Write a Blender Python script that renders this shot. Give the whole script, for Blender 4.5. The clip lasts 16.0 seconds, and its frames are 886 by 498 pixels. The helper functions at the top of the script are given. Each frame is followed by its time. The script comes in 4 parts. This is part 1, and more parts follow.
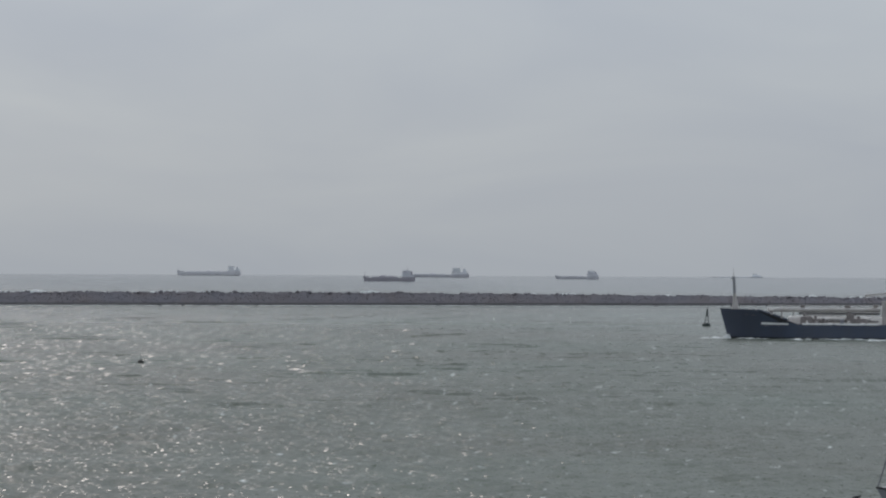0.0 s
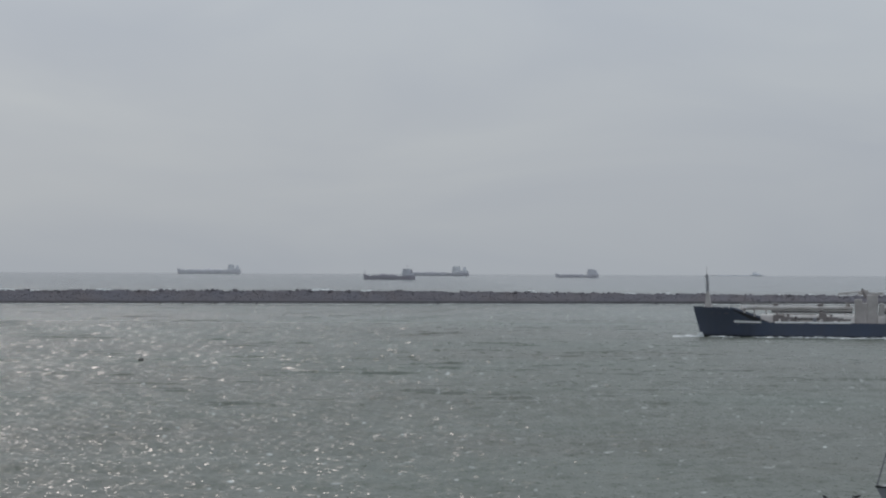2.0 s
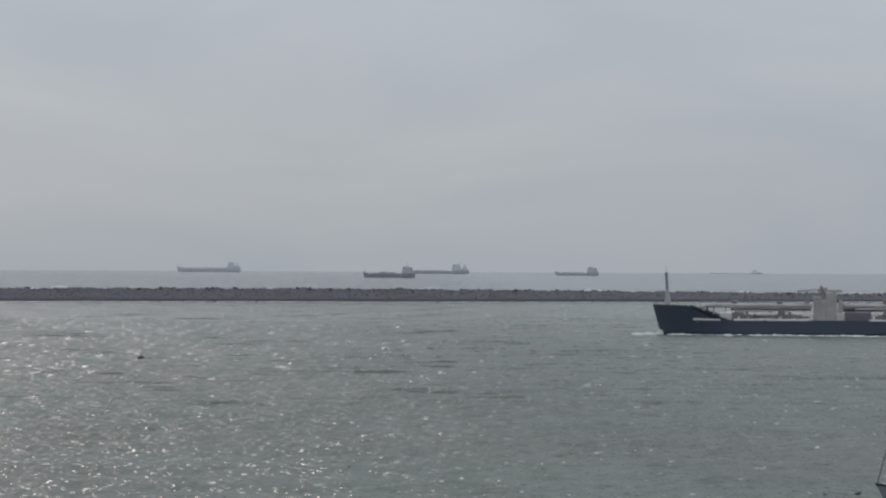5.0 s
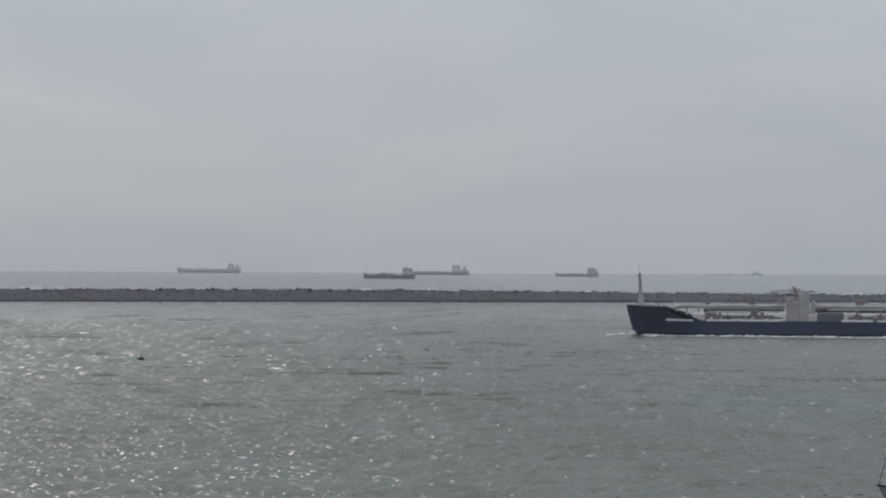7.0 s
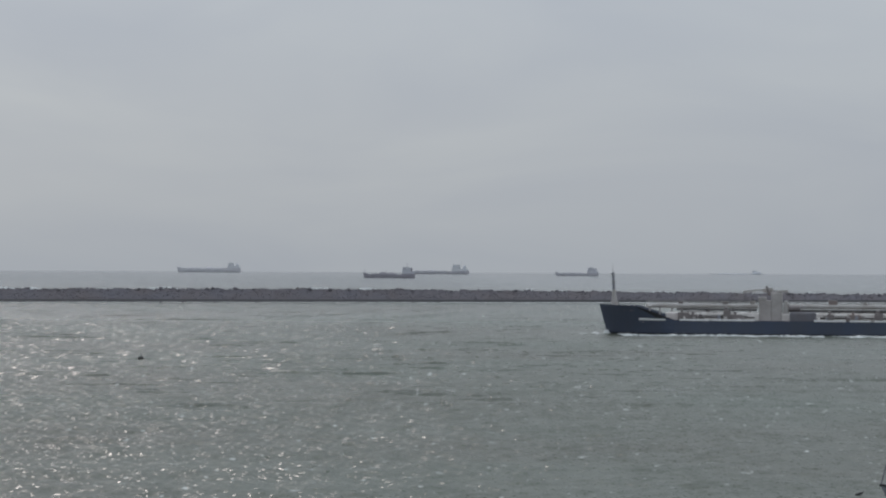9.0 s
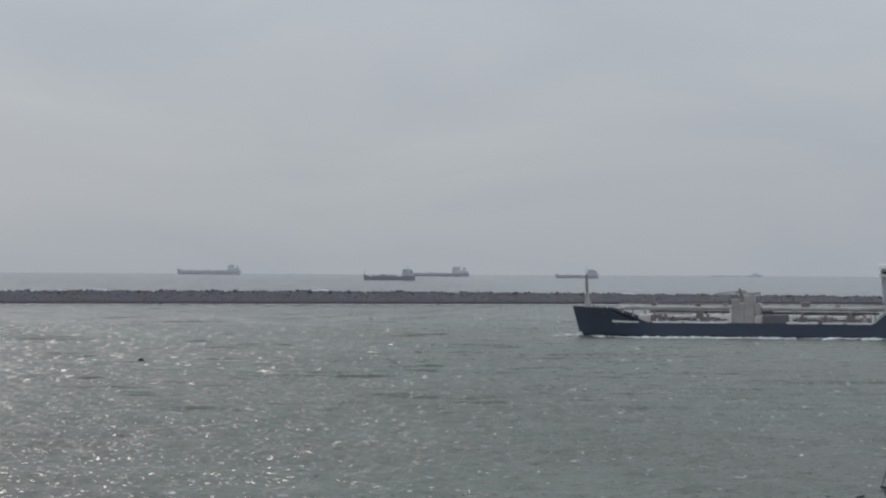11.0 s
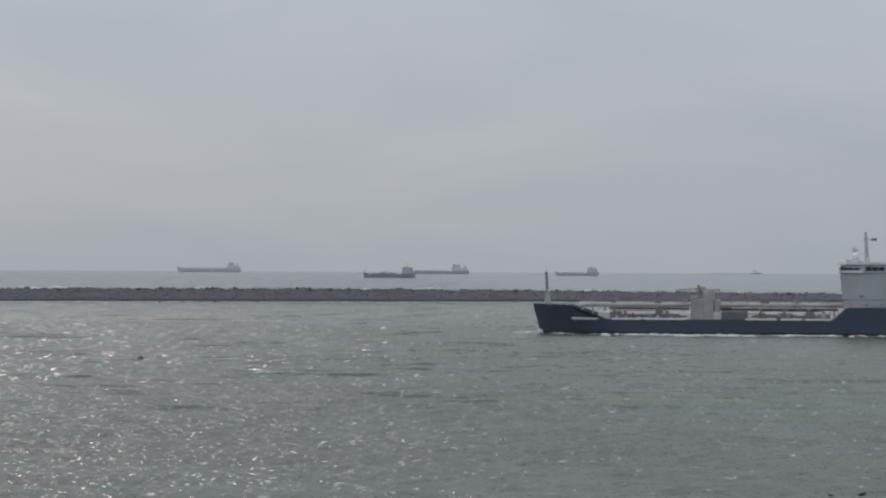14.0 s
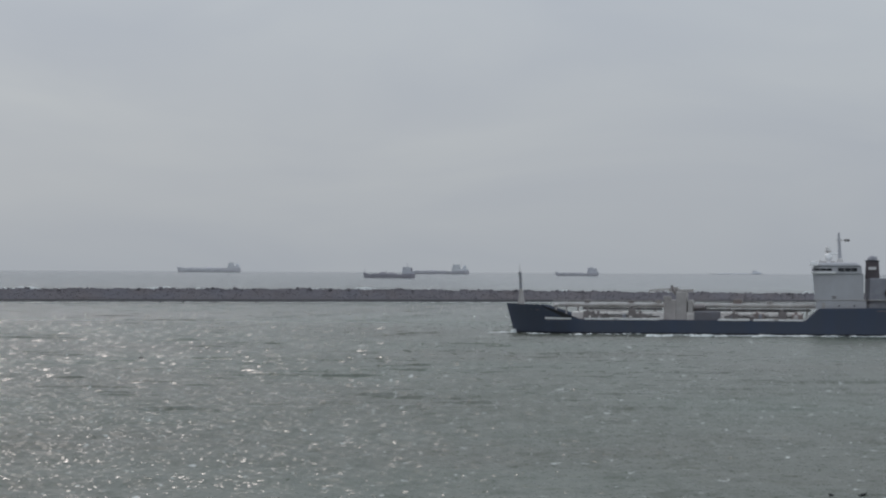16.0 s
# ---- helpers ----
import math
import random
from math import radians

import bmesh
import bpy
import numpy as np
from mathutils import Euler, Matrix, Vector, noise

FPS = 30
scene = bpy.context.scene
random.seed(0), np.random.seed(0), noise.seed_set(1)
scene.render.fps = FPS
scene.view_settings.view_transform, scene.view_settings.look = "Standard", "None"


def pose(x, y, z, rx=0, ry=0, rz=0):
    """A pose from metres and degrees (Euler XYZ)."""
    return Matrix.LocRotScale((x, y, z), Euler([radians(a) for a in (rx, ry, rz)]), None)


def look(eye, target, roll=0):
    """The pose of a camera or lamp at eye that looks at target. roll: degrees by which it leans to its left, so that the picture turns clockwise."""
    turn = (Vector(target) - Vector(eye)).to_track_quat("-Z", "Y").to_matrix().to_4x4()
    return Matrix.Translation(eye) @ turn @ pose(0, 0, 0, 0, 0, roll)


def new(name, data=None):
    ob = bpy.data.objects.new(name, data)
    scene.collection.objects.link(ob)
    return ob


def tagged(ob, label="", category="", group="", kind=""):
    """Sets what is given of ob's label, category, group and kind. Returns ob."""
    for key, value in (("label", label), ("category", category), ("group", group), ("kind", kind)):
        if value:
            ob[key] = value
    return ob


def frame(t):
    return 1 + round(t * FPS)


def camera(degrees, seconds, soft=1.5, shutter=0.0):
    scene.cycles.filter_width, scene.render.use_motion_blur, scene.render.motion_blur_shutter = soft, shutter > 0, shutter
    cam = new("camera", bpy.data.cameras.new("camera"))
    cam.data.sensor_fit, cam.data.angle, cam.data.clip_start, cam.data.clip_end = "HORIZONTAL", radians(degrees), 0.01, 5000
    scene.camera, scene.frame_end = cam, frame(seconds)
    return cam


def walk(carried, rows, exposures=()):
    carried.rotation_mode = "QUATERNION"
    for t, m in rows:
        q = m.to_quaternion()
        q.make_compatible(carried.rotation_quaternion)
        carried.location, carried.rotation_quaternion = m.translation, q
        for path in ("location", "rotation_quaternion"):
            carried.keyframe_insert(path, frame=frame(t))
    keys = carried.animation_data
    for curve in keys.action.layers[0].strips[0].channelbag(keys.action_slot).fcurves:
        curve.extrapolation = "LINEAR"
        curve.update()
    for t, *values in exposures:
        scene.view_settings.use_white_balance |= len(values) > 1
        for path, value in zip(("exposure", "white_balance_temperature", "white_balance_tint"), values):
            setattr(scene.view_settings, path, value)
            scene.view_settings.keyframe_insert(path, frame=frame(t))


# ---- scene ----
# The eye stands 19 m above the harbour water and looks along +y; x runs to the right.
EYE = Vector((0.0, 0.0, 19.0))
cam = camera(18.0, 16.0, soft=2.25)
LEVEL, ROLL = 0.264, 0.275
# small nods of the held camera: seconds, hundredths of a degree upward
NODS = [(0.0, 6.9), (0.5, 6.9), (1.0, 5.2), (1.5, 4.1), (2.0, 3.5), (2.5, 2.3), (3.0, 2.9), (3.5, 1.7), (4.0, -1.7), (4.2, -1.6),
        (5.2, -0.6), (6.3, 0.6), (6.5, 0.6), (7.0, 1.2), (7.5, 1.2), (8.0, 0.0), (8.5, 0.0), (9.0, 0.2), (10.2, 2.4), (11.3, 4.6),
        (11.5, 4.6), (12.0, 4.6), (12.5, 4.6), (13.0, 1.7), (13.5, 0.0), (14.0, -0.6), (14.5, 0.0), (15.0, 1.2), (15.5, 1.2), (16.0, 0.0)]
walk(cam, [(t, look(EYE, EYE + Vector((0, 100, 100 * math.tan(radians(LEVEL + n * 0.01)))), ROLL)) for t, n in NODS],
     exposures=[(0.0, 0.0), (16.0, 0.0)])

# ---- light: an overcast sky, with the sun behind thin cloud ahead and to one side ----
SUN_ELEVATION, SUN_AZIMUTH = 40.0, -28.0
world = bpy.data.worlds.new("overcast_sky")
scene.world = world
world.use_nodes = True
wn, wl = world.node_tree.nodes, world.node_tree.links
wn.clear()
w_out = wn.new("ShaderNodeOutputWorld")
w_bg = wn.new("ShaderNodeBackground")
w_sky = wn.new("ShaderNodeTexSky")
w_sky.sky_type, w_sky.sun_disc = "NISHITA", False
w_sky.sun_elevation, w_sky.sun_rotation = radians(SUN_ELEVATION), radians(SUN_AZIMUTH)
w_sky.air_density, w_sky.dust_density = 1.0, 3.0
w_tc = wn.new("ShaderNodeTexCoord")
w_map = wn.new("ShaderNodeMapping")
w_map.inputs["Scale"].default_value = (5.0, 5.0, 16.0)
w_noise = wn.new("ShaderNodeTexNoise")
w_noise.inputs["Scale"].default_value, w_noise.inputs["Detail"].default_value = 1.3, 4.0
w_noise.inputs["Distortion"].default_value = 0.6
w_cloud = wn.new("ShaderNodeValToRGB")
w_cloud.color_ramp.elements[0].position, w_cloud.color_ramp.elements[1].position = 0.3, 0.72
w_cloud.color_ramp.elements[0].color = (3.68, 4.07, 4.66, 1)
w_cloud.color_ramp.elements[1].color = (4.30, 4.66, 5.04, 1)
# an overcast dome: darkest low over the sea, brightest overhead
w_sep = wn.new("ShaderNodeSeparateXYZ")
w_low = wn.new("ShaderNodeValToRGB")
w_low.color_ramp.elements[0].position, w_low.color_ramp.elements[1].position = 0.0, 0.10
w_low.color_ramp.elements[0].color, w_low.color_ramp.elements[1].color = (0.93, 0.93, 0.93, 1), (1.11, 1.11, 1.11, 1)
for _z, _v in ((0.4, 1.3), (1.0, 1.9)):
    _el = w_low.color_ramp.elements.new(_z)
    _el.color = (_v, _v, _v, 1)
w_mul = wn.new("ShaderNodeMix")
w_mul.data_type, w_mul.blend_type = "RGBA", "MULTIPLY"
w_mul.inputs[0].default_value = 1.0
w_mix = wn.new("ShaderNodeMix")
w_mix.data_type = "RGBA"
w_mix.inputs[0].default_value = 0.94
wl.new(w_tc.outputs["Generated"], w_map.inputs["Vector"])
wl.new(w_map.outputs["Vector"], w_noise.inputs["Vector"])
wl.new(w_noise.outputs["Fac"], w_cloud.inputs["Fac"])
wl.new(w_tc.outputs["Generated"], w_sep.inputs[0])
wl.new(w_sep.outputs["Z"], w_low.inputs["Fac"])
wl.new(w_cloud.outputs["Color"], w_mul.inputs[6])
wl.new(w_low.outputs["Color"], w_mul.inputs[7])
wl.new(w_sky.outputs["Color"], w_mix.inputs[6])
wl.new(w_mul.outputs[2], w_mix.inputs[7])
wl.new(w_mix.outputs[2], w_bg.inputs["Color"])
w_bg.inputs["Strength"].default_value = 0.1
wl.new(w_bg.outputs["Background"], w_out.inputs["Surface"])

sun_data = bpy.data.lights.new("sun", "SUN")
sun_data.energy, sun_data.angle, sun_data.color = 0.6, radians(16), (1.0, 0.89, 0.86)
sun = new("sun", sun_data)
_a, _e = radians(SUN_AZIMUTH), radians(SUN_ELEVATION)
sun_from = Vector((math.sin(_a) * math.cos(_e), math.cos(_a) * math.cos(_e), math.sin(_e)))
sun.matrix_world = look(sun_from * 200, (0, 0, 0))


# ---- materials ----
def surface(name, colour, rough=0.6, metal=0.0, wear=0.25, grain=3.0, streak=(1, 1, 1), worn=None, bump=0.15, bump_at=0.03, by_object=0.0):
    """A paint, metal or stone: colour varied at two scales, stains that run along streak, fine relief."""
    m = bpy.data.materials.new(name)
    m.use_nodes = True
    n, l = m.node_tree.nodes, m.node_tree.links
    b = n["Principled BSDF"]
    tc, mp = n.new("ShaderNodeTexCoord"), n.new("ShaderNodeMapping")
    mp.inputs["Scale"].default_value = streak
    l.new(tc.outputs["Object"], mp.inputs["Vector"])
    big, fine = n.new("ShaderNodeTexNoise"), n.new("ShaderNodeTexNoise")
    big.inputs["Scale"].default_value, big.inputs["Detail"].default_value = 1.0 / grain, 5.0
    fine.inputs["Scale"].default_value, fine.inputs["Detail"].default_value = 7.0 / grain, 3.0
    l.new(mp.outputs["Vector"], big.inputs["Vector"])
    l.new(mp.outputs["Vector"], fine.inputs["Vector"])
    add = n.new("ShaderNodeMath")
    add.operation = "MULTIPLY_ADD"
    add.inputs[1].default_value = 0.35
    l.new(fine.outputs["Fac"], add.inputs[0])
    l.new(big.outputs["Fac"], add.inputs[2])
    ramp = n.new("ShaderNodeValToRGB")
    ramp.color_ramp.elements[0].position, ramp.color_ramp.elements[1].position = 0.42, 0.92
    worn = worn or tuple(c * (1 - wear) for c in colour)
    ramp.color_ramp.elements[0].color, ramp.color_ramp.elements[1].color = (*colour, 1), (*worn, 1)
    l.new(add.outputs[0], ramp.inputs["Fac"])
    col = ramp.outputs["Color"]
    if by_object:
        info, hsv, rng = n.new("ShaderNodeObjectInfo"), n.new("ShaderNodeHueSaturation"), n.new("ShaderNodeMapRange")
        rng.inputs["To Min"].default_value, rng.inputs["To Max"].default_value = 1 - by_object, 1 + by_object
        l.new(info.outputs["Random"], rng.inputs["Value"])
        l.new(rng.outputs["Result"], hsv.inputs["Value"])
        l.new(col, hsv.inputs["Color"])
        col = hsv.outputs["Color"]
    l.new(col, b.inputs["Base Color"])
    b.inputs["Roughness"].default_value, b.inputs["Metallic"].default_value = rough, metal
    bp = n.new("ShaderNodeBump")
    bp.inputs["Strength"].default_value, bp.inputs["Distance"].default_value = bump, bump_at
    l.new(fine.outputs["Fac"], bp.inputs["Height"])
    l.new(bp.outputs["Normal"], b.inputs["Normal"])
    return m


HULL = surface("navy_hull_paint", (0.050, 0.067, 0.112), 0.5, wear=0.3, grain=6, streak=(1, 1, 0.25), worn=(0.058, 0.068, 0.094))
BOOT = surface("dark_boot_topping", (0.020, 0.022, 0.027), 0.6, grain=4)
HOUSE = surface("blue_white_house_paint", (0.49, 0.50, 0.53), 0.5, grain=6, streak=(1, 1, 0.7), worn=(0.42, 0.42, 0.44))
MAST = surface("grey_mast_paint", (0.30, 0.31, 0.34), 0.5, grain=1)
CASING = surface("grey_casing_paint", (0.33, 0.34, 0.38), 0.5, grain=2, worn=(0.24, 0.24, 0.27))
MOTTLE = surface("mottled_grey_paint", (0.50, 0.475, 0.46), 0.55, grain=3.2, streak=(1, 1, 1), worn=(0.33, 0.30, 0.29))
FRESH = surface("fresh_white_paint", (0.90, 0.90, 0.90), 0.4, grain=2, worn=(0.8, 0.8, 0.79))
WHITE = surface("ship_white_paint", (0.76, 0.76, 0.76), 0.45, grain=4, streak=(1, 1, 0.3), worn=(0.55, 0.53, 0.51))
GREY = surface("pale_grey_paint", (0.52, 0.51, 0.50), 0.5, grain=3, worn=(0.36, 0.33, 0.31))
BEIGE = surface("cargo_deck_beige", (0.88, 0.86, 0.83), 0.55, grain=3, worn=(0.66, 0.62, 0.59))
DECK = surface("brown_deck_paint", (0.30, 0.25, 0.235), 0.7, grain=3)
PIPE = surface("weathered_pipe_steel", (0.25, 0.225, 0.22), 0.6, metal=0.1, grain=1.5)
BLACKPIPE = surface("dark_cargo_pipe_paint", (0.07, 0.065, 0.065), 0.55, grain=1.5)
STEEL_BLUE = surface("blue_grey_machinery_and_shade", (0.17, 0.17, 0.195), 0.5, grain=2, worn=(0.15, 0.14, 0.15))
DARK = surface("black_rubber_and_shade", (0.02, 0.02, 0.022), 0.6, grain=1)
FUNNEL = surface("dark_maroon_funnel_paint", (0.10, 0.083, 0.088), 0.5, grain=2)
ROCK = surface("breakwater_stone", (0.150, 0.148, 0.170), 0.9, grain=11.0, worn=(0.160, 0.143, 0.148), bump=0.2, bump_at=0.05, by_object=0.12)
WETROCK = surface("wet_stone_at_waterline", (0.030, 0.030, 0.034), 0.6, grain=2, bump=0.4, bump_at=0.1)
BUOY_PAINT = surface("dark_green_buoy_paint", (0.022, 0.035, 0.035), 0.5, grain=0.6)


def glass_dark():
    m = bpy.data.materials.new("bridge_window_glass")
    m.use_nodes = True
    b = m.node_tree.nodes["Principled BSDF"]
    b.inputs["Base Color"].default_value = (0.015, 0.02, 0.025, 1)
    b.inputs["Roughness"].default_value = 0.08
    return m


GLASS = glass_dark()


def foam_material():
    m = surface("white_sea_foam", (0.88, 0.90, 0.89), 0.8, grain=0.8, worn=(0.50, 0.54, 0.53), bump=0.6, bump_at=0.1)
    return m


FOAM = foam_material()


def water_material():
    m = bpy.data.materials.new("choppy_grey_green_water")
    m.use_nodes = True
    n, l = m.node_tree.nodes, m.node_tree.links
    b = n["Principled BSDF"]
    tc = n.new("ShaderNodeTexCoord")

    def noise_at(scale, detail, stretch=(1, 1, 1), rough=0.55):
        mp, t = n.new("ShaderNodeMapping"), n.new("ShaderNodeTexNoise")
        mp.inputs["Scale"].default_value = stretch
        mp.inputs["Rotation"].default_value = (0, 0, radians(3))
        l.new(tc.outputs["Object"], mp.inputs["Vector"])
        l.new(mp.outputs["Vector"], t.inputs["Vector"])
        t.inputs["Scale"].default_value, t.inputs["Detail"].default_value = scale, detail
        t.inputs["Roughness"].default_value = rough
        return t.outputs["Fac"]

    body = n.new("ShaderNodeValToRGB")
    body.color_ramp.elements[0].position, body.color_ramp.elements[1].position = 0.35, 0.68
    body.color_ramp.elements[0].color, body.color_ramp.elements[1].color = (0.082, 0.088, 0.066, 1), (0.081, 0.106, 0.080, 1)
    l.new(noise_at(0.012, 4.0, (0.8, 0.6, 1)), body.inputs["Fac"])
    # scattered small whitecaps
    cap = n.new("ShaderNodeValToRGB")
    cap.color_ramp.elements[0].position, cap.color_ramp.elements[1].position = 0.662, 0.70
    cap.color_ramp.elements[0].color, cap.color_ramp.elements[1].color = (0, 0, 0, 1), (1, 1, 1, 1)
    l.new(noise_at(0.95, 3.0, (0.8, 0.42, 1)), cap.inputs["Fac"])
    mix = n.new("ShaderNodeMix")
    mix.data_type = "RGBA"
    mix.inputs[7].default_value = (0.55, 0.58, 0.56, 1)
    # base colour turns bluer from y 1250, in full at 2400
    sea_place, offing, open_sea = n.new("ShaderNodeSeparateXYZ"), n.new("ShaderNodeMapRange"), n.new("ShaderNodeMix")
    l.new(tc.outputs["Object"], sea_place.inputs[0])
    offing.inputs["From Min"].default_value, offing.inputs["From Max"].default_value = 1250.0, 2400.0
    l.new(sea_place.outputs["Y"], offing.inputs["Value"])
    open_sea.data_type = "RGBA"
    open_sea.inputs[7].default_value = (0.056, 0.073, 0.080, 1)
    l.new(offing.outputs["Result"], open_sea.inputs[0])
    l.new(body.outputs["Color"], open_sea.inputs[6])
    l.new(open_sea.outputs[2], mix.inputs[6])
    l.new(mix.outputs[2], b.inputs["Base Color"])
    b.inputs["IOR"].default_value = 1.33
    rough = n.new("ShaderNodeMapRange")
    rough.inputs["To Min"].default_value, rough.inputs["To Max"].default_value = 0.12, 0.7
    l.new(rough.outputs["Result"], b.inputs["Roughness"])
    # soft chop in four sizes, leaning every way, stretched along the camera's view
    geo = n.new("ShaderNodeNewGeometry")
    last = geo.outputs["Normal"]

    def vec(op, a, b_):
        v = n.new("ShaderNodeVectorMath")
        v.operation = op
        for k, value in enumerate((a, b_)):
            if isinstance(value, tuple):
                v.inputs[k].default_value = value
            else:
                l.new(value, v.inputs[k])
        return v.outputs[0]

    def leaning(scale, detail, stretch, lean):
        t = noise_at(scale, detail, stretch).node
        return vec("MULTIPLY", vec("SUBTRACT", t.outputs["Color"], (0.5, 0.5, 0.5)), (lean, lean * 1.3, 0.0))

    # distance along y: sizes wave marks for the camera's view and flattens far chop
    place = n.new("ShaderNodeSeparateXYZ")
    l.new(tc.outputs["Object"], place.inputs[0])

    def along(y0, y1, v0, v1, axis="Y"):
        r_ = n.new("ShaderNodeMapRange")
        for key, value in (("From Min", y0), ("From Max", y1), ("To Min", v0), ("To Max", v1)):
            r_.inputs[key].default_value = value
        l.new(place.outputs[axis], r_.inputs["Value"])
        return r_.outputs["Result"]

    for scale, detail, stretch, lean in ((0.06, 2.0, (1.0, 0.3, 1), 0.15), (0.45, 2.0, (0.8, 0.14, 1), 0.27), (1.3, 2.0, (0.8, 0.45, 1), 0.26), (3.2, 1.0, (1.0, 0.4, 1), 0.26)):
        last = vec("ADD", leaning(scale, detail, stretch, lean), last)
    # chop half flattened by y 750 to brighten the water farther off
    far_blend = n.new("ShaderNodeMix")
    far_blend.data_type = "VECTOR"
    l.new(along(330.0, 750.0, 0.0, 0.5), far_blend.inputs[0])
    l.new(last, far_blend.inputs[4])
    l.new(geo.outputs["Normal"], far_blend.inputs[5])
    last = far_blend.outputs[1]
    # far chop flattened to lighten the sea, in place of haze
    far_flatten = along(1000.0, 4200.0, 0.0, 0.73)
    # larger wave marks fade in with distance, to look right from the camera
    far_mask = along(270.0, 520.0, 0.0, 1.0)
    # whitecaps stretched along y so that far ones still show from the camera
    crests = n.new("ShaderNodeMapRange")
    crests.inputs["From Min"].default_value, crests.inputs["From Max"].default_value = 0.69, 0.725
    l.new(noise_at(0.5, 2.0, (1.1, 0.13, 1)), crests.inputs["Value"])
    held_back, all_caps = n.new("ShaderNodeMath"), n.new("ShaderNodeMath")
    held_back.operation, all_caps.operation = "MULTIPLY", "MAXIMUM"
    l.new(crests.outputs["Result"], held_back.inputs[0]), l.new(far_mask, held_back.inputs[1])
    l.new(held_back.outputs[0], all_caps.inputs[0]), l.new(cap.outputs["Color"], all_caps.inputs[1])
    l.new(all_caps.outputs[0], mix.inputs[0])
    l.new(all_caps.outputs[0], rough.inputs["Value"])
    # wave fronts thinned towards +x, fitted to where glitter shows from the camera
    fronts_by_x = along(-10.0, 80.0, 1.0, 0.3, "X")
    # steep little wave fronts, tilted to glint at the camera, smoother than the rest
    fronts = None
    # the last set leans to the camera and shows as dark streaks
    for scale, stretch, lo, lean, fine, face in ((2.6, (0.8, 0.40, 1), 0.592, 0.7, 3.4, (-0.25, -0.37, 0.0)), (0.8, (0.62, 0.24, 1), 0.58, 0.7, 1.2, (-0.25, -0.37, 0.0)), (0.10, (0.5, 1.6, 1), 0.595, 0.3, 0.3, (0.08, -0.45, 0.0))):
        ramp = n.new("ShaderNodeMapRange")
        ramp.inputs["From Min"].default_value, ramp.inputs["From Max"].default_value = lo, lo + 0.035
        l.new(noise_at(scale, 2.0, stretch), ramp.inputs["Value"])
        eased = n.new("ShaderNodeMath")
        eased.operation = "MULTIPLY"
        l.new(ramp.outputs["Result"], eased.inputs[0]), l.new(fronts_by_x, eased.inputs[1])
        grow = eased.outputs[0]
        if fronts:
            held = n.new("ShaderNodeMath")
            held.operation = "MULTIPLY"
            l.new(grow, held.inputs[0]), l.new(far_mask, held.inputs[1])
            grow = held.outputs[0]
        steep = vec("ADD", leaning(fine, 1.0, stretch, lean), face)
        grown = n.new("ShaderNodeVectorMath")
        grown.operation = "SCALE"
        l.new(steep, grown.inputs[0]), l.new(grow, grown.inputs["Scale"])
        last = vec("ADD", grown.outputs[0], last)
        if fronts:
            top = n.new("ShaderNodeMath")
            top.operation = "MAXIMUM"
            l.new(fronts, top.inputs[0]), l.new(grow, top.inputs[1])
            fronts = top.outputs[0]
        else:
            fronts = grow
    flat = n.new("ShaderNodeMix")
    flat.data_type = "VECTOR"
    l.new(far_flatten, flat.inputs[0])
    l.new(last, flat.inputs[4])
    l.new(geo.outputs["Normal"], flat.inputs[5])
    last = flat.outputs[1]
    calm = n.new("ShaderNodeMapRange")
    calm.inputs["To Max"].default_value = 0.08
    # roughness lowered with y to brighten the far water
    far_rough = n.new("ShaderNodeMath")
    far_rough.operation = "ADD"
    l.new(along(380.0, 1000.0, 0.39, 0.25), far_rough.inputs[0]), l.new(along(1300.0, 2100.0, 0.0, -0.09), far_rough.inputs[1])
    l.new(far_rough.outputs[0], calm.inputs["To Min"])
    l.new(fronts, calm.inputs["Value"])
    l.new(calm.outputs["Result"], rough.inputs["To Min"])
    unit = n.new("ShaderNodeVectorMath")
    unit.operation = "NORMALIZE"
    l.new(last, unit.inputs[0])
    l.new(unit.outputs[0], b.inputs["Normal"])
    return m


WATER = water_material()


# ---- mesh helpers ----
def link(name, bm, material, parent=None, smooth=False, label=""):
    me = bpy.data.meshes.new(name)
    bmesh.ops.recalc_face_normals(bm, faces=bm.faces)
    for f in bm.faces:
        f.smooth = smooth
    bm.to_mesh(me)
    bm.free()
    for mt in (material if isinstance(material, (list, tuple)) else [material]):
        me.materials.append(mt)
    ob = new(name, me)
    if parent:
        ob.parent = parent
    if label:
        tagged(ob, label)
    return ob


def part(name, bm, material, parent, label="", smooth=False):
    return link(name, bm, material, parent, smooth, label)


def box(bm, x0, x1, y0, y1, z0, z1, bevel=0.0, taper=None):
    """A block between two corners, with bevelled edges; taper: how far its top draws in, in x and y."""
    made = bmesh.ops.create_cube(bm, size=1)["verts"]
    for v in made:
        top = v.co.z > 0
        tx, ty = taper if taper and top else (0, 0)
        v.co = Vector(((x0 + tx if v.co.x < 0 else x1 - tx), (y0 + ty if v.co.y < 0 else y1 - ty), (z1 if top else z0)))
    if bevel:
        edges = list({e for v in made for e in v.link_edges})
        bmesh.ops.bevel(bm, geom=edges, offset=bevel, segments=2, affect="EDGES", profile=0.6)
    return bm


def rod(bm, a, b, r0, r1=None, sides=10):
    a, b = Vector(a), Vector(b)
    r1 = r0 if r1 is None else r1
    m = Matrix.Translation((a + b) / 2) @ (b - a).to_track_quat("Z", "Y").to_matrix().to_4x4()
    bmesh.ops.create_cone(bm, cap_ends=True, segments=sides, radius1=r0, radius2=max(r1, 0.001), depth=(b - a).length, matrix=m)
    return bm


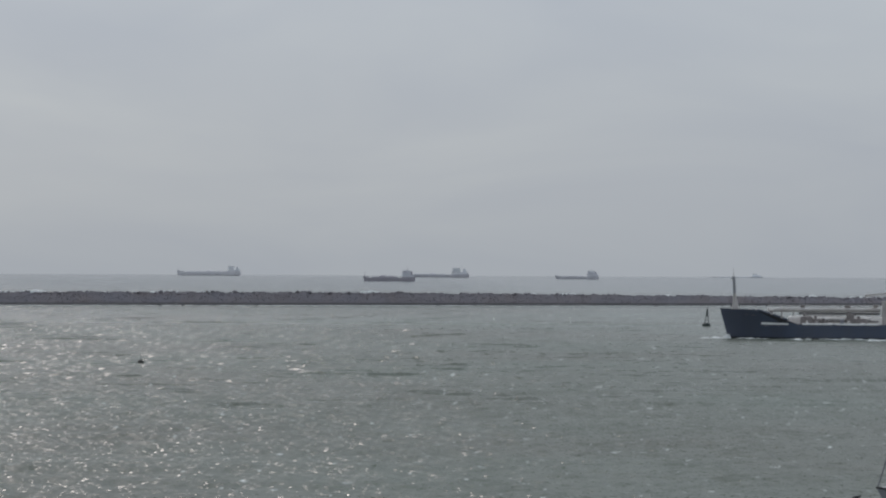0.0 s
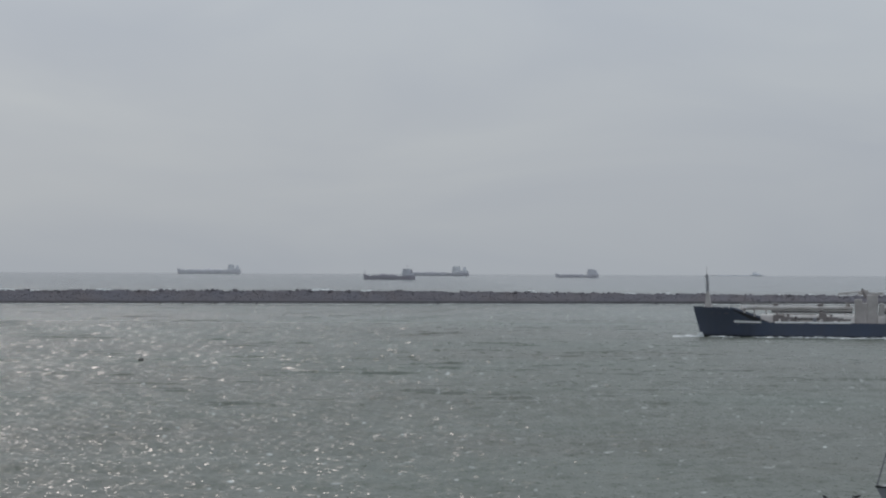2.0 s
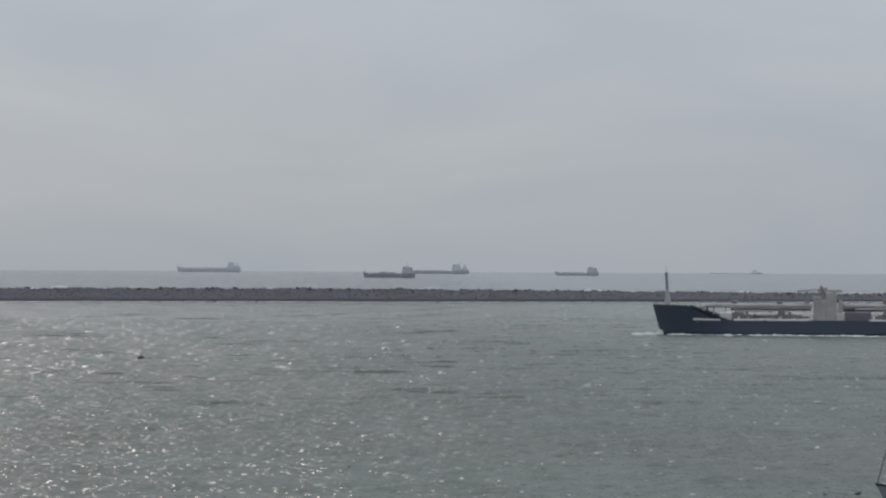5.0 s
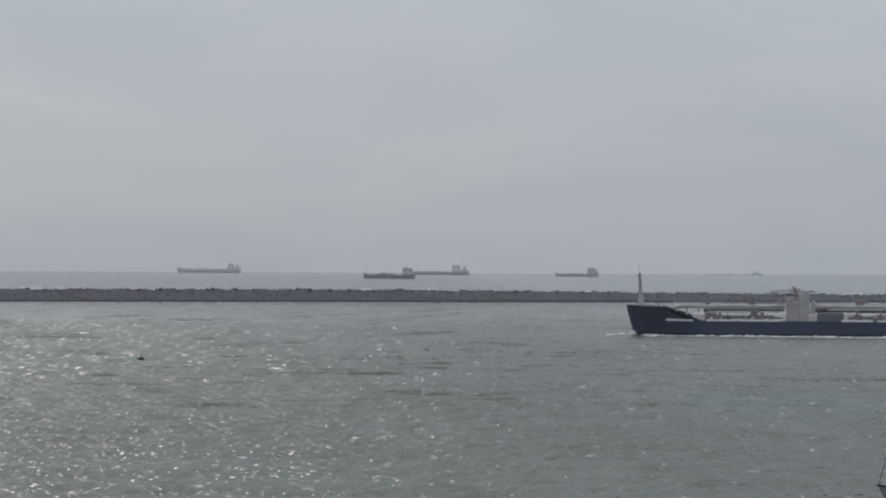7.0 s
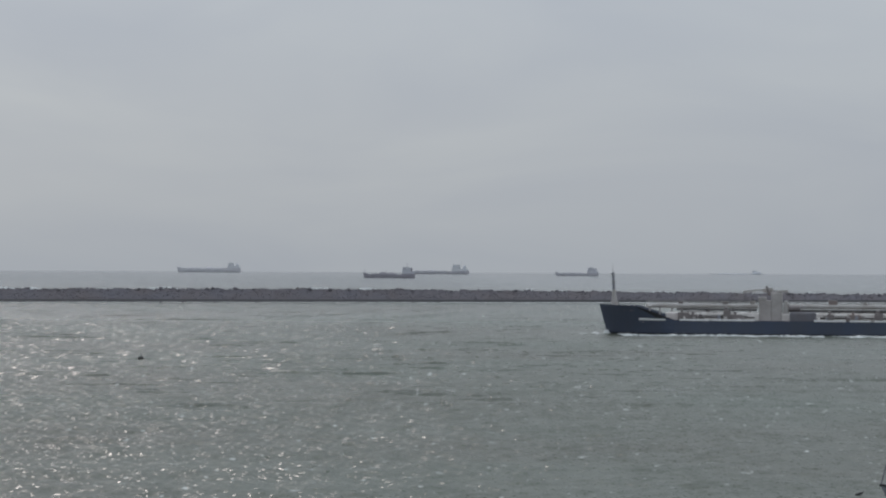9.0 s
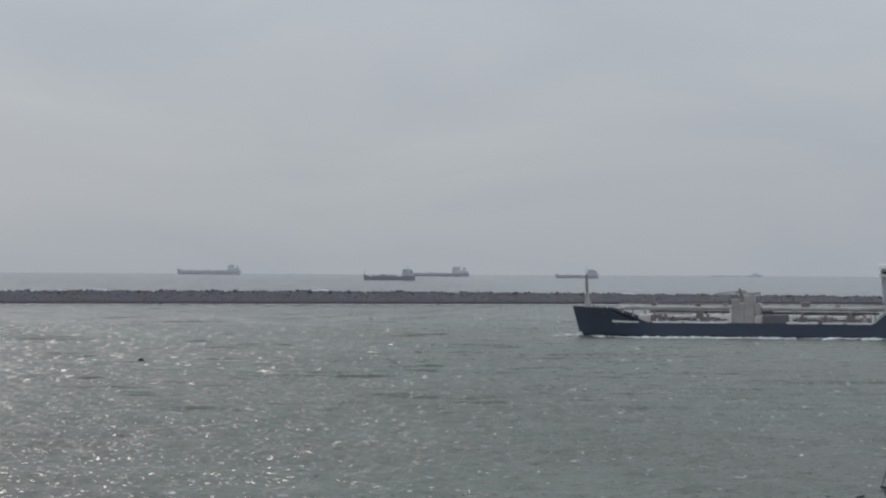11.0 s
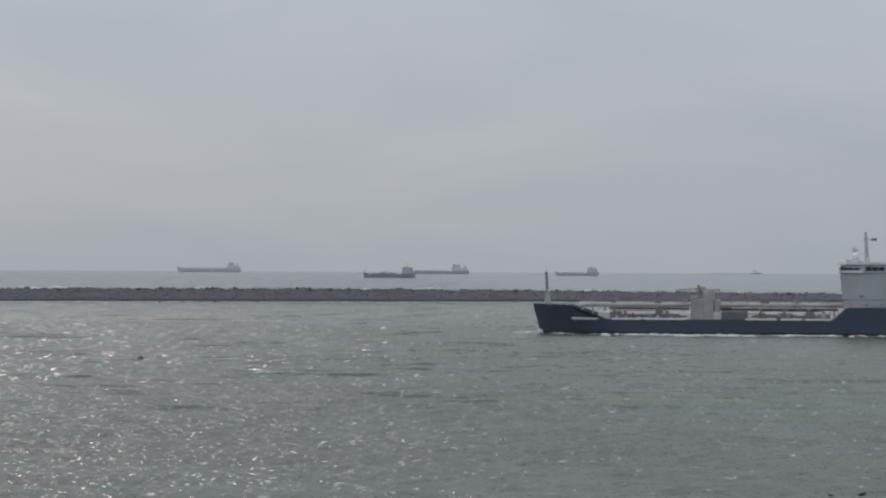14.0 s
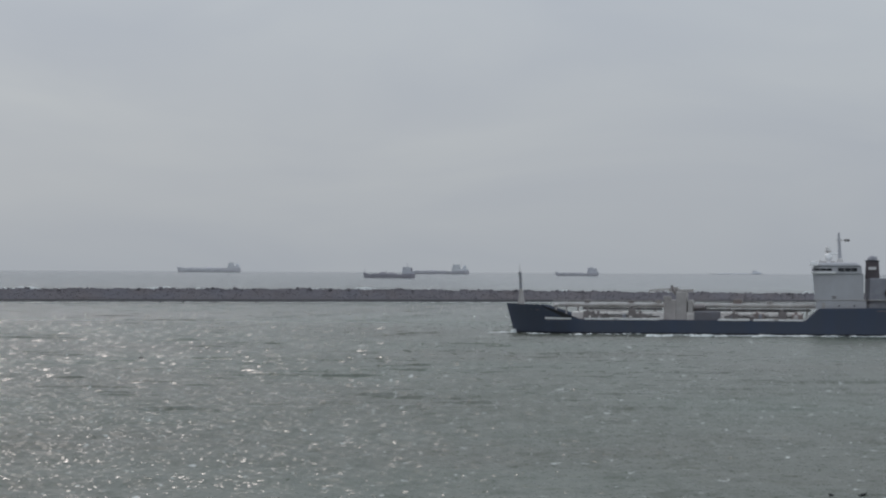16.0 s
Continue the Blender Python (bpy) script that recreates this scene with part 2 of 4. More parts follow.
def dome(bm, c, r, squash=1.0):
    bmesh.ops.create_uvsphere(bm, u_segments=14, v_segments=8, radius=r, matrix=Matrix.Translation(c) @ Matrix.Diagonal((1, 1, squash, 1)))
    return bm


def B():
    return bmesh.new()


def thing(name, label, category, group=""):
    return tagged(new(name), label, category, group)


# ---- the sea: one sheet to the horizon, finest where the channel is seen ----
def sea():
    rng = np.random.RandomState(4)
    near = np.concatenate([[0.02], np.geomspace(6, 205, 26)[:-1]])
    fine = 94050.0 / np.arange(455.0, 19.0, -0.5)
    far = np.array([5600.0, 7000, 10000, 16000, 30000])
    r = np.concatenate([near, fine, far])
    fa = np.radians(np.arange(-13.0, 13.001, 0.04))
    ca = np.radians(np.arange(18.0, 342.1, 6.0))
    a = np.concatenate([fa, ca])
    R, A = np.meshgrid(r, a, indexing="ij")
    X, Y = R * np.sin(A), R * np.cos(A)
    Z = np.zeros_like(X)
    wind = radians(-160)
    G = np.repeat(np.gradient(r)[:, None], len(a), 1)
    for i in range(56):
        lam = 0.9 * (9.0 / 0.9) ** rng.rand()
        d = wind + rng.normal(0, 0.75)
        k = 2 * math.pi / lam
        amp = 0.018 * lam / (2 * math.pi) * (1.2 if lam < 4 else 0.7)
        S = abs(math.cos(d)) * 0.0007 * R + abs(math.sin(d)) * G
        fade = np.clip((lam / S - 2.2) / 2.0, 0, 1)
        ph = k * (X * math.cos(d) + Y * math.sin(d)) + rng.rand() * 6.283
        Z += amp * fade * (np.sin(ph) + 0.25 * np.cos(2 * ph))
    # a low swell that comes in through the harbour mouth
    for lam, amp, d in ((15.0, 0.14, -98), (22.0, 0.20, -84), (31.0, 0.24, -92), (47.0, 0.2, -101)):
        S = np.abs(G)
        gust = np.clip(0.35 + 0.65 * np.sin(X * 0.063 + 0.3 * lam + 0.9 * np.sin(Y * 0.021)) * np.sin(Y * 0.027 + X * 0.019 + lam), 0.05, 1)
        ph = 2 * math.pi / lam * (X * math.cos(radians(d)) + Y * math.sin(radians(d))) + lam
        gust *= np.clip((1170.0 + 0.25 * X - Y) / 250.0, 0.12, 1)
        Z += amp * gust * np.clip((lam / S - 2.2) / 2.0, 0, 1) * (np.sin(ph) + 0.3 * np.cos(2 * ph))
    Z[:, len(fa):] = 0
    Z[:len(near)] = 0
    co = np.stack([X, Y, Z], -1).reshape(-1, 3)
    nr, na = len(r), len(a)
    i, j = np.meshgrid(np.arange(nr - 1), np.arange(na), indexing="ij")
    j2 = (j + 1) % na
    q = np.stack([i * na + j, (i + 1) * na + j, (i + 1) * na + j2, i * na + j2], -1).reshape(-1, 4)[:, ::-1]
    me = bpy.data.meshes.new("sea_water")
    me.vertices.add(len(co))
    me.vertices.foreach_set("co", co.astype(np.float32).ravel())
    me.loops.add(q.size)
    me.loops.foreach_set("vertex_index", q.astype(np.int32).ravel())
    me.polygons.add(len(q))
    me.polygons.foreach_set("loop_start", np.arange(0, q.size, 4, dtype=np.int32))
    me.polygons.foreach_set("use_smooth", np.ones(len(q), dtype=bool))
    me.update(calc_edges=True)
    me.validate()
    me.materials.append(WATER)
    return tagged(new("water", me), "choppy grey-green harbour water with small glinting waves", "water", kind="structure")


# ---- the moored distance: ships at anchor on the horizon ----
# haze is put into these ships' colours: paler paint for the farther ones
def haze_paint(name, c):
    return surface(name, c, 0.7, grain=8, worn=tuple(v * 0.85 for v in c))


def anchored_ship(label, at, length, hull_h, fc_h, house, tiers, masts, paints, upper=0.6, turn=0.0, funnel=True, gear=()):
    """at: the bow's place; the hull runs aft along +x. house: (start, end, height) as shares of the length and metres; tiers: storeys."""
    hull_m, house_m, dark_m = paints
    ship = thing("cargo_ship", label, "ship", "ships at anchor")
    ship.matrix_basis = pose(*at, 0, 0, turn)
    L, beam = length, length * 0.15
    bm = B()
    stations = 15
    rings = []
    for i in range(stations):
        t = i / (stations - 1)
        x = L * t
        half = beam / 2 * min(1, (t / 0.16) ** 0.6 if t > 0 else 0.03) * (1 if t < 0.93 else 1 - (t - 0.93) * 4)
        top = hull_h + (fc_h * max(0, 1 - t / 0.1) ** 0.5 if t < 0.1 else 0) + (0.9 if t > house[0] - 0.02 else 0)
        rake = (1 - min(1, t / 0.1)) * 0.025 * L
        rings.append([bm.verts.new(p) for p in ((x + rake, -half * 0.8, -1.5), (x + rake * 0.5, -half * 0.97, hull_h * 0.3), (x, -half, top), (x, half, top), (x + rake * 0.5, half * 0.97, hull_h * 0.3), (x + rake, half * 0.8, -1.5))])
    for p, q in zip(rings, rings[1:]):
        for k in range(6):
            bm.faces.new((p[k], p[(k + 1) % 6], q[(k + 1) % 6], q[k]))
    bm.faces.new(rings[0]), bm.faces.new(rings[-1][::-1])
    part("hull", bm, hull_m, ship)
    x0, x1, hh = house[0] * L, house[1] * L, house[2]
    tier = hh / tiers
    for s in range(tiers):
        lead = s * (x1 - x0) * 0.04
        back = x1 if s == 0 else x0 + (x1 - x0) * (upper - 0.04 * s)
        part("deck_house", box(B(), x0 + lead, back, -beam * 0.42, beam * 0.42, hull_h + 0.8 + s * tier, hull_h + 0.8 + (s + 1) * tier - 0.25, 0.2), house_m, ship)
        part("deck_edge", box(B(), x0 + lead - 0.4, back + 0.5, -beam * 0.45, beam * 0.45, hull_h + 0.8 + (s + 1) * tier - 0.25, hull_h + 0.8 + (s + 1) * tier, 0.05), house_m, ship)
    part("bridge_windows", box(B(), x0 + lead - 0.1, x0 + lead + 3.5, -beam * 0.425, beam * 0.425, hull_h + 0.8 + hh - tier * 0.72, hull_h + 0.8 + hh - tier * 0.4), dark_m, ship)
    top = hull_h + 0.8 + hh
    if funnel:
        part("funnel", box(B(), x1 - (x1 - x0) * 0.30, x1 - (x1 - x0) * 0.10, -beam * 0.12, beam * 0.12, hull_h + 0.8, top - tier * 0.35, 0.3, (0.3, 0.2)), dark_m, ship)
        part("boat_deck", box(B(), x1 - (x1 - x0) * 0.12, x1 + 0.5, -beam * 0.3, beam * 0.3, hull_h + 0.8, hull_h + 0.8 + tier * 1.25, 0.2, (0.5, 0.3)), house_m, ship)
    for share, height, base in masts:
        part("mast", rod(B(), (share * L, 0, base), (share * L, 0, base + height), 0.35, 0.18, 8), dark_m, ship)
    for g0, g1, gh in gear:
        part("deck_gear", box(B(), g0 * L, g1 * L, -beam * 0.2, beam * 0.2, hull_h - 0.1, hull_h + gh, 0.1, ((g1 - g0) * L * 0.36, beam * 0.08)), hull_m, ship)
    for k in range(4):
        c = 0.17 + k * (house[0] - 0.24) / 4
        part("hatch_cover", box(B(), c * L, (c + (house[0] - 0.24) / 4.6) * L, -beam * 0.33, beam * 0.33, hull_h - 0.1, hull_h + 0.9, 0.15), hull_m, ship)
    return ship


def anchorage():
    haze_hull = haze_paint("hazed_grey_hull", (0.78, 0.77, 0.80))
    mid_hull = haze_paint("hazed_brown_hull", (0.60, 0.59, 0.63))
    mid_house = haze_paint("hazed_grey_house", (0.76, 0.76, 0.80))
    haze_house = haze_paint("hazed_pale_house", (0.86, 0.87, 0.89))
    dark = haze_paint("hazed_trim", (0.66, 0.68, 0.72))
    near_hull = haze_paint("hazed_brown_grey_hull", (0.40, 0.38, 0.42))
    near_house = haze_paint("hazed_near_house", (0.72, 0.73, 0.77))
    # mirror-like paint returns the sky's tone, so haze seems to swallow this ship
    pale = surface("hazed_mirror_ship", (0.93, 0.95, 0.99), 0.2, metal=0.9, grain=8, worn=(0.91, 0.93, 0.97), bump=0.0)
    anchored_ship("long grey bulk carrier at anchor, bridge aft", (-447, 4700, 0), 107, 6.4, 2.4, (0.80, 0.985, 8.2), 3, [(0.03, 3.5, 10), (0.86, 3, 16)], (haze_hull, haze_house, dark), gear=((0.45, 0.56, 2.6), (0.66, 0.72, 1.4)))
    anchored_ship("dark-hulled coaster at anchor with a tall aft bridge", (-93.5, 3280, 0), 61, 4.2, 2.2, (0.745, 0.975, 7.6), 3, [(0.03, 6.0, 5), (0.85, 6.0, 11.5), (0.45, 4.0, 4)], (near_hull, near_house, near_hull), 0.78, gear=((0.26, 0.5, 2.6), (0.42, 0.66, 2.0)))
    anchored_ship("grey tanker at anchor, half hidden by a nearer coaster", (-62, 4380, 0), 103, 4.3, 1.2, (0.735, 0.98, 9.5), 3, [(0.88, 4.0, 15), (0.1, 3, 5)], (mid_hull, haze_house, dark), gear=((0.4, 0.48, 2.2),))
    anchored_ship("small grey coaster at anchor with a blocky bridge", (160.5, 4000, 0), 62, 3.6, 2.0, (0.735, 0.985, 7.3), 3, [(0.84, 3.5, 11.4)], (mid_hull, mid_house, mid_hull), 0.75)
    # hull cut to half a metre so it barely shows from the camera
    anchored_ship("pale ship on the horizon, haze put into its paint", (466, 4880, 0), 92, 0.5, 0.2, (0.80, 0.95, 5.0), 2, [], (pale, pale, pale))


# ---- the rubble breakwater ----
BW_A, BW_B = Vector((-360.0, 1223.0, 0.0)), Vector((420.0, 1422.0, 0.0))


def breakwater():
    rng = random.Random(7)
    line = BW_B - BW_A
    length = line.length
    turn = math.degrees(math.atan2(line.y, line.x))
    root = tagged(new("breakwater"), "long low rubble-mound breakwater of dark grey boulders", "breakwater", kind="structure")
    root.matrix_basis = pose(*BW_A, 0, 0, turn)

    def crest(s):
        return 5.8 - 1.9 * max(0.0, min(1.0, (s - 330) / 250))

    def height(s, y):
        c = crest(s) + 0.22 * math.sin(s * 0.21) * math.sin(s * 0.083 + 1) + 0.14 * math.sin(s * 0.57 + 2)
        if y < 9:
            return -1.2 + (c + 1.2) * max(0.0, (y + 1.5) / 10.5)
        return c if y < 15 else c - (y - 15) * 0.6

    # the core under the boulders
    bm = B()
    prev = None
    for i in range(401):
        s = length * i / 400
        ring = [bm.verts.new((s, y, height(s, y) + 0.0)) for y in (-2.0, 2.0, 5.5, 9.0, 15.0, 25.0)]
        if prev:
            for k in range(5):
                bm.faces.new((prev[k], ring[k], ring[k + 1], prev[k + 1]))
        prev = ring
    part("core", bm, ROCK, root, "packed rubble core")
    # the strip that the tide keeps wet
    bm = B()
    prev = None
    for i in range(201):
        s = length * i / 200
        ring = [bm.verts.new((s, y, z)) for y, z in ((-2.2, -0.9), (-1.2, 0.45), (0.3, 1.35), (1.1, 0.9))]
        if prev:
            for k in range(3):
                bm.faces.new((prev[k], ring[k], ring[k + 1], prev[k + 1]))
        prev = ring
    part("wet_toe", bm, WETROCK, root, "dark weed-grown toe at the waterline")
    # boulders: shared shapes
    shapes = []
    for k in range(10):
        bm = B()
        bmesh.ops.create_icosphere(bm, subdivisions=1, radius=1)
        sx, sy, sz = rng.uniform(0.85, 1.3), rng.uniform(0.8, 1.1), rng.uniform(0.45, 0.75)
        for v in bm.verts:
            v.co = Vector((v.co.x * sx, v.co.y * sy, v.co.z * sz)) * rng.uniform(0.8, 1.2)
        me = bpy.data.meshes.new("boulder")
        bm.to_mesh(me)
        bm.free()
        me.materials.append(ROCK)
        shapes.append(me)
    # crest boulders, each its own piece
    for i in range(280):
        s = 120 + (i + rng.uniform(-0.35, 0.35)) * 520 / 280
        ob = new("boulder", rng.choice(shapes))
        y = rng.uniform(8.2, 12.5)
        size = rng.choice((0.6, 0.7, 0.8, 0.95, 1.15))
        ob.matrix_basis = pose(s, y, height(s, y) + rng.uniform(-0.25, 0.35) * size, rng.uniform(-25, 25), rng.uniform(-25, 25), rng.uniform(0, 360)) @ Matrix.Scale(size, 4)
        ob.parent = root
    # the rest of the armour stones
    base = [([tuple(v.co) for v in me.vertices], [tuple(p.vertices) for p in me.polygons]) for me in shapes]

    def heap(name, rows, mat, label):
        vs, fs = [], []
        for y0, gap, lo, hi in rows:
            s = 0.0
            while s < length:
                size = rng.uniform(lo, hi)
                y = y0 + rng.uniform(-0.7, 0.7)
                m = pose(s, y, height(s, y) + rng.uniform(-0.42, -0.14), rng.uniform(0, 360), rng.uniform(-40, 40), rng.uniform(0, 360)) @ Matrix.Scale(size, 4)
                bv, bf = rng.choice(base)
                o = len(vs)
                vs += [tuple(m @ Vector(v)) for v in bv]
                fs += [tuple(o + k for k in f) for f in bf]
                s += gap * rng.uniform(0.7, 1.3)
        me = bpy.data.meshes.new(name)
        me.from_pydata(vs, [], fs)
        me.materials.append(mat)
        ob = new(name, me)
        ob.parent = root
        tagged(ob, label, kind="stuff")

    heap("armour_stones", [(1.6 + 0.8 * k, 1.15, 0.38, 0.72) for k in range(10)] + [(9.4, 1.7, 0.5, 0.9), (11, 2.2, 0.5, 1.0), (13, 2.8, 0.6, 1.2)], ROCK, "grey armour boulders of the slope")
    heap("waterline_stones", [(-0.5, 1.2, 0.45, 0.7), (0.3, 1.2, 0.45, 0.7)], WETROCK, "dark wet boulders at the waterline")


def surf():
    """Broken foam where the harbour water laps the breakwater's foot."""
    rng = random.Random(21)
    line = BW_B - BW_A
    bm = B()
    s = 0.0
    while s < line.length:
        w = rng.uniform(8, 22)
        prev = None
        n = 5
        for i in range(n + 1):
            t = i / n
            e = rng.uniform(0.8, 1.1)
            y = -3.6 + rng.uniform(-0.3, 0.3)
            ring = [bm.verts.new(p) for p in ((s + w * t, y + 1.2 * e, -0.3), (s + w * t, y + 0.4 * e, 0.16 * e), (s + w * t, y - 0.5 * e, 0.12 * e), (s + w * t, y - 1.6 * e, -0.3))]
            if prev:
                for k in range(3):
                    bm.faces.new((prev[k], ring[k], ring[k + 1], prev[k + 1]))
            prev = ring
        s += w + rng.uniform(-1.5, 1.5)
    ob = link("surf", bm, FOAM, smooth=True)
    ob.matrix_basis = pose(*BW_A, 0, 0, math.degrees(math.atan2(line.y, line.x)))
    return tagged(ob, "thin broken line of foam along the breakwater's foot", "foam", kind="stuff")


def breaker(s, length, rise, seed):
    """A low burst of spray thrown up along the breakwater's sea side; its origin stands on the breakwater's line."""
    rng = random.Random(seed)
    ob = thing("breaking_wave", "white spray breaking behind the breakwater's crest", "wave", "breakers on the sea side")
    n = max(6, int(length / 0.9))
    for lane in range(2):
        bm, prev = B(), None
        for i in range(n + 1):
            t = i / n
            e = (math.sin(math.pi * t) ** 0.7) * rng.uniform(0.55, 1.1)
            x, y = length * (t - 0.5) + lane * 1.5, lane * 1.1 + rng.uniform(-0.2, 0.2)
            ring = [bm.verts.new(p) for p in ((x, y - 1.0, -5.0), (x, y - 0.35 * e - 0.1, rise * e - 0.5), (x, y, rise * e - 0.25), (x, y + 0.4 * e + 0.1, rise * e - 0.6), (x, y + 1.4, -5.0))]
            if prev:
                for k in range(4):
                    bm.faces.new((prev[k], ring[k], ring[k + 1], prev[k + 1]))
            prev = ring
        part("spray", bm, FOAM, ob, smooth=True)
    return ob, s, seed


# ---- the passing tanker: bow at its origin, aft along +x, the seen side towards -y ----
def half_beam(x, z):
    """Half the hull's breadth x metres aft of the stem at height z."""
    fore = max(0.0, min(1.0, (x - (2.1 - 0.28 * z if z < 7.7 else 0)) / (24.0 - 0.9 * z)))
    b = 8.6 * (1 - (1 - fore) ** 2.2)
    if x > 98:
        b *= 1 - 0.35 * ((x - 98) / 18.0) ** 2
    return max(b, 0.05)


def sheer(x):
    """The height of the hull's top edge."""
    for x0, z0, x1, z1 in ((0, 7.95, 10.5, 7.55), (10.5, 7.55, 15.2, 6.05), (15.2, 6.05, 20.8, 4.0), (20.8, 4.0, 80.6, 3.9), (80.6, 3.9, 84.2, 7.2), (84.2, 7.2, 116, 7.6)):
        if x <= x1:
            return z0 + (z1 - z0) * (x - x0) / (x1 - x0)
    return 7.6


def fit_to_view(root):
    """Scales length and breadth by 0.9894 to fit the camera's view: 114.8 m overall."""
    for ob in root.children_recursive:
        ob.data.transform(Matrix.Diagonal((0.9894, 0.9894, 1.0, 1.0)))


def tanker():
    ship = thing("tanker", "navy-hulled coastal tanker under way, white bridge aft", "ship")
    xs = [0, 0.7, 1.5, 2.5, 4, 6, 8, 10.5, 13, 15.2, 18, 20.8, 25, 32, 40, 50, 60, 70, 78, 80.6, 82.4, 84.2, 90, 98, 104, 110, 114, 116]
    zs = [-2.5, 0.0, 0.5, 1.6, 2.8, 3.8]
    bm = B()
    rows = {}
    for side in (-1, 1):
        prev = None
        for x in xs:
            top = sheer(x)
            levels = zs + [3.8 + (top - 3.8) * k / 3 for k in (1, 2, 3)]
            ring = []
            for z in levels:
                stem = max(0.0, 2.1 - 0.28 * z)
                px = max(x, stem) if x < 2.2 else x
                stern = 0.0 if z > 2.5 else (2.5 - z) * 0.9
                px = min(px, 116 - stern)
                ring.append(bm.verts.new((px, side * half_beam(px, z), z)))
            if prev:
                for k in range(len(levels) - 1):
                    f = bm.faces.new((prev[k], ring[k], ring[k + 1], prev[k + 1]))
                    f.material_index = 1 if k < 2 else 0
            prev = ring
            rows[(side, x)] = ring
    for x, y in zip(xs, xs[1:]):
        bm.faces.new((rows[(-1, x)][0], rows[(1, x)][0], rows[(1, y)][0], rows[(-1, y)][0]))
    bm.faces.new(rows[(-1, 116)] + rows[(1, 116)][::-1])
    bmesh.ops.remove_doubles(bm, verts=bm.verts, dist=0.02)
    hull = part("hull", bm, [HULL, BOOT], ship, "dark navy steel hull with a raked bow")
    # decks inside the bulwarks
    for name, x0, x1, z, mat in (("forecastle_deck", 0.9, 20.0, 6.4, DECK), ("main_deck", 15.0, 84.0, 3.3, DECK), ("poop_deck", 84.0, 115.5, 6.7, DECK)):
        bm = B()
        n = 12
        up = [(x0 + (x1 - x0) * i / n) for i in range(n + 1)]
        if name == "forecastle_deck":
            up = [x for x in up if x <= 12.5]
        t = [[bm.verts.new((x, s * (half_beam(x, z) - 0.06), z - d)) for s in (-1, 1) for d in (0, 0.15)] for x in up]
        for p, q in zip(t, t[1:]):
            for a, b in ((0, 2), (2, 3), (3, 1), (1, 0)):
                bm.faces.new((p[a], p[b], q[b], q[a]))
        bm.faces.new((t[0][0], t[0][1], t[0][3], t[0][2])), bm.faces.new((t[-1][0], t[-1][1], t[-1][3], t[-1][2]))
        part(name, bm, mat, ship)
    # bulkheads that close forecastle and poop
    part("forecastle_bulkhead", box(B(), 12.2, 12.5, -7.0, 7.0, 3.3, 6.4, 0.04), GREY, ship)
    part("poop_bulkhead", box(B(), 84.0, 84.4, -8.4, 8.4, 3.3, 6.7, 0.04), WHITE, ship)
    # pale strip along the hull under the sloping bulwark
    bm = B()
    cols = [11.2 + 0.6 * i for i in range(13)]
    rails = [[bm.verts.new((x, -half_beam(x, z) - d, z)) for z in (3.82, 4.42 - 0.02 * i) for d in (0.0, 0.06)] for i, x in enumerate(cols)]
    for p, q in zip(rails, rails[1:]):
        for a, b in ((0, 1), (1, 3), (3, 2), (2, 0)):
            bm.faces.new((p[a], p[b], q[b], q[a]))
    bm.faces.new([rails[0][k] for k in (0, 1, 3, 2)]), bm.faces.new([rails[-1][k] for k in (0, 1, 3, 2)])
    part("deck_edge", bm, FRESH, ship, "white strip on the hull for the deck edge at the mooring opening")
    # a dark panel on the hull above that edge, painted as a mooring opening's shade
    bm = B()
    prev = None
    for i in range(11):
        x = 10.6 + 0.92 * i
        top = sheer(x) - 0.06
        low = min(max(4.44, sheer(x) - 0.3 - 0.16 * i), top - 0.05)
        ring = [bm.verts.new((x, -half_beam(x, z) - d, z)) for z in (low, top) for d in (0.0, 0.035)]
        if prev:
            for a, b in ((0, 1), (1, 3), (3, 2), (2, 0)):
                bm.faces.new((prev[a], prev[b], ring[b], ring[a]))
        prev = ring
    part("opening_shade", bm, DARK, ship, "dark panel on the bow bulwark, painted as a mooring opening's shade")
    # gunwale rail pieces, broken by gaps
    for x0, x1 in ((22, 30), (30.6, 42), (57.6, 66), (67, 72.5), (73.4, 80.2)):
        part("gunwale", box(B(), x0, x1, -8.74, -8.3, 3.82, 4.25, 0.06), FRESH, ship)
        part("gunwale", box(B(), x0, x1, 8.3, 8.72, 3.82, 4.12, 0.06), WHITE, ship)
    # foremast on a flared housing
    mast = part("foremast", rod(B(), (3.9, 0, 9.6), (3.6, 0, 16.4), 0.42, 0.36), MAST, ship)
    part("mast_housing", rod(rod(B(), (4.0, 0, 6.4), (4.0, 0, 8.6), 1.25, 0.95, 12), (4.0, 0, 8.6), (3.85, 0, 11.9), 0.8, 0.40, 12), GREY, mast, "flared pale grey mast foot")
    part("mast_platform", box(B(), 3.2, 4.4, -0.6, 0.6, 13.9, 14.05, 0.03), GREY, mast)
    part("antenna", rod(B(), (3.55, 0, 16.3), (3.45, 0, 18.6), 0.07, 0.04, 6), GREY, mast)
    part("masthead_lamp", rod(B(), (3.1, 0, 15.6), (3.1, 0, 16.1), 0.2), WHITE, mast)
    for x in (5.6, 7.4):
        part("windlass", rod(box(B(), x - 0.6, x + 0.6, -2.4, -0.8, 6.4, 7.3, 0.1), (x, -3, 7.2), (x, -0.4, 7.2), 0.5), STEEL_BLUE, ship)
    for x in (6.6, 8.3, 9.8):
        part("bollard", rod(B(), (x, -half_beam(x, 6.2) + 0.6, 6.4), (x, -half_beam(x, 6.2) + 0.6, 7.75), 0.22), GREY, ship)
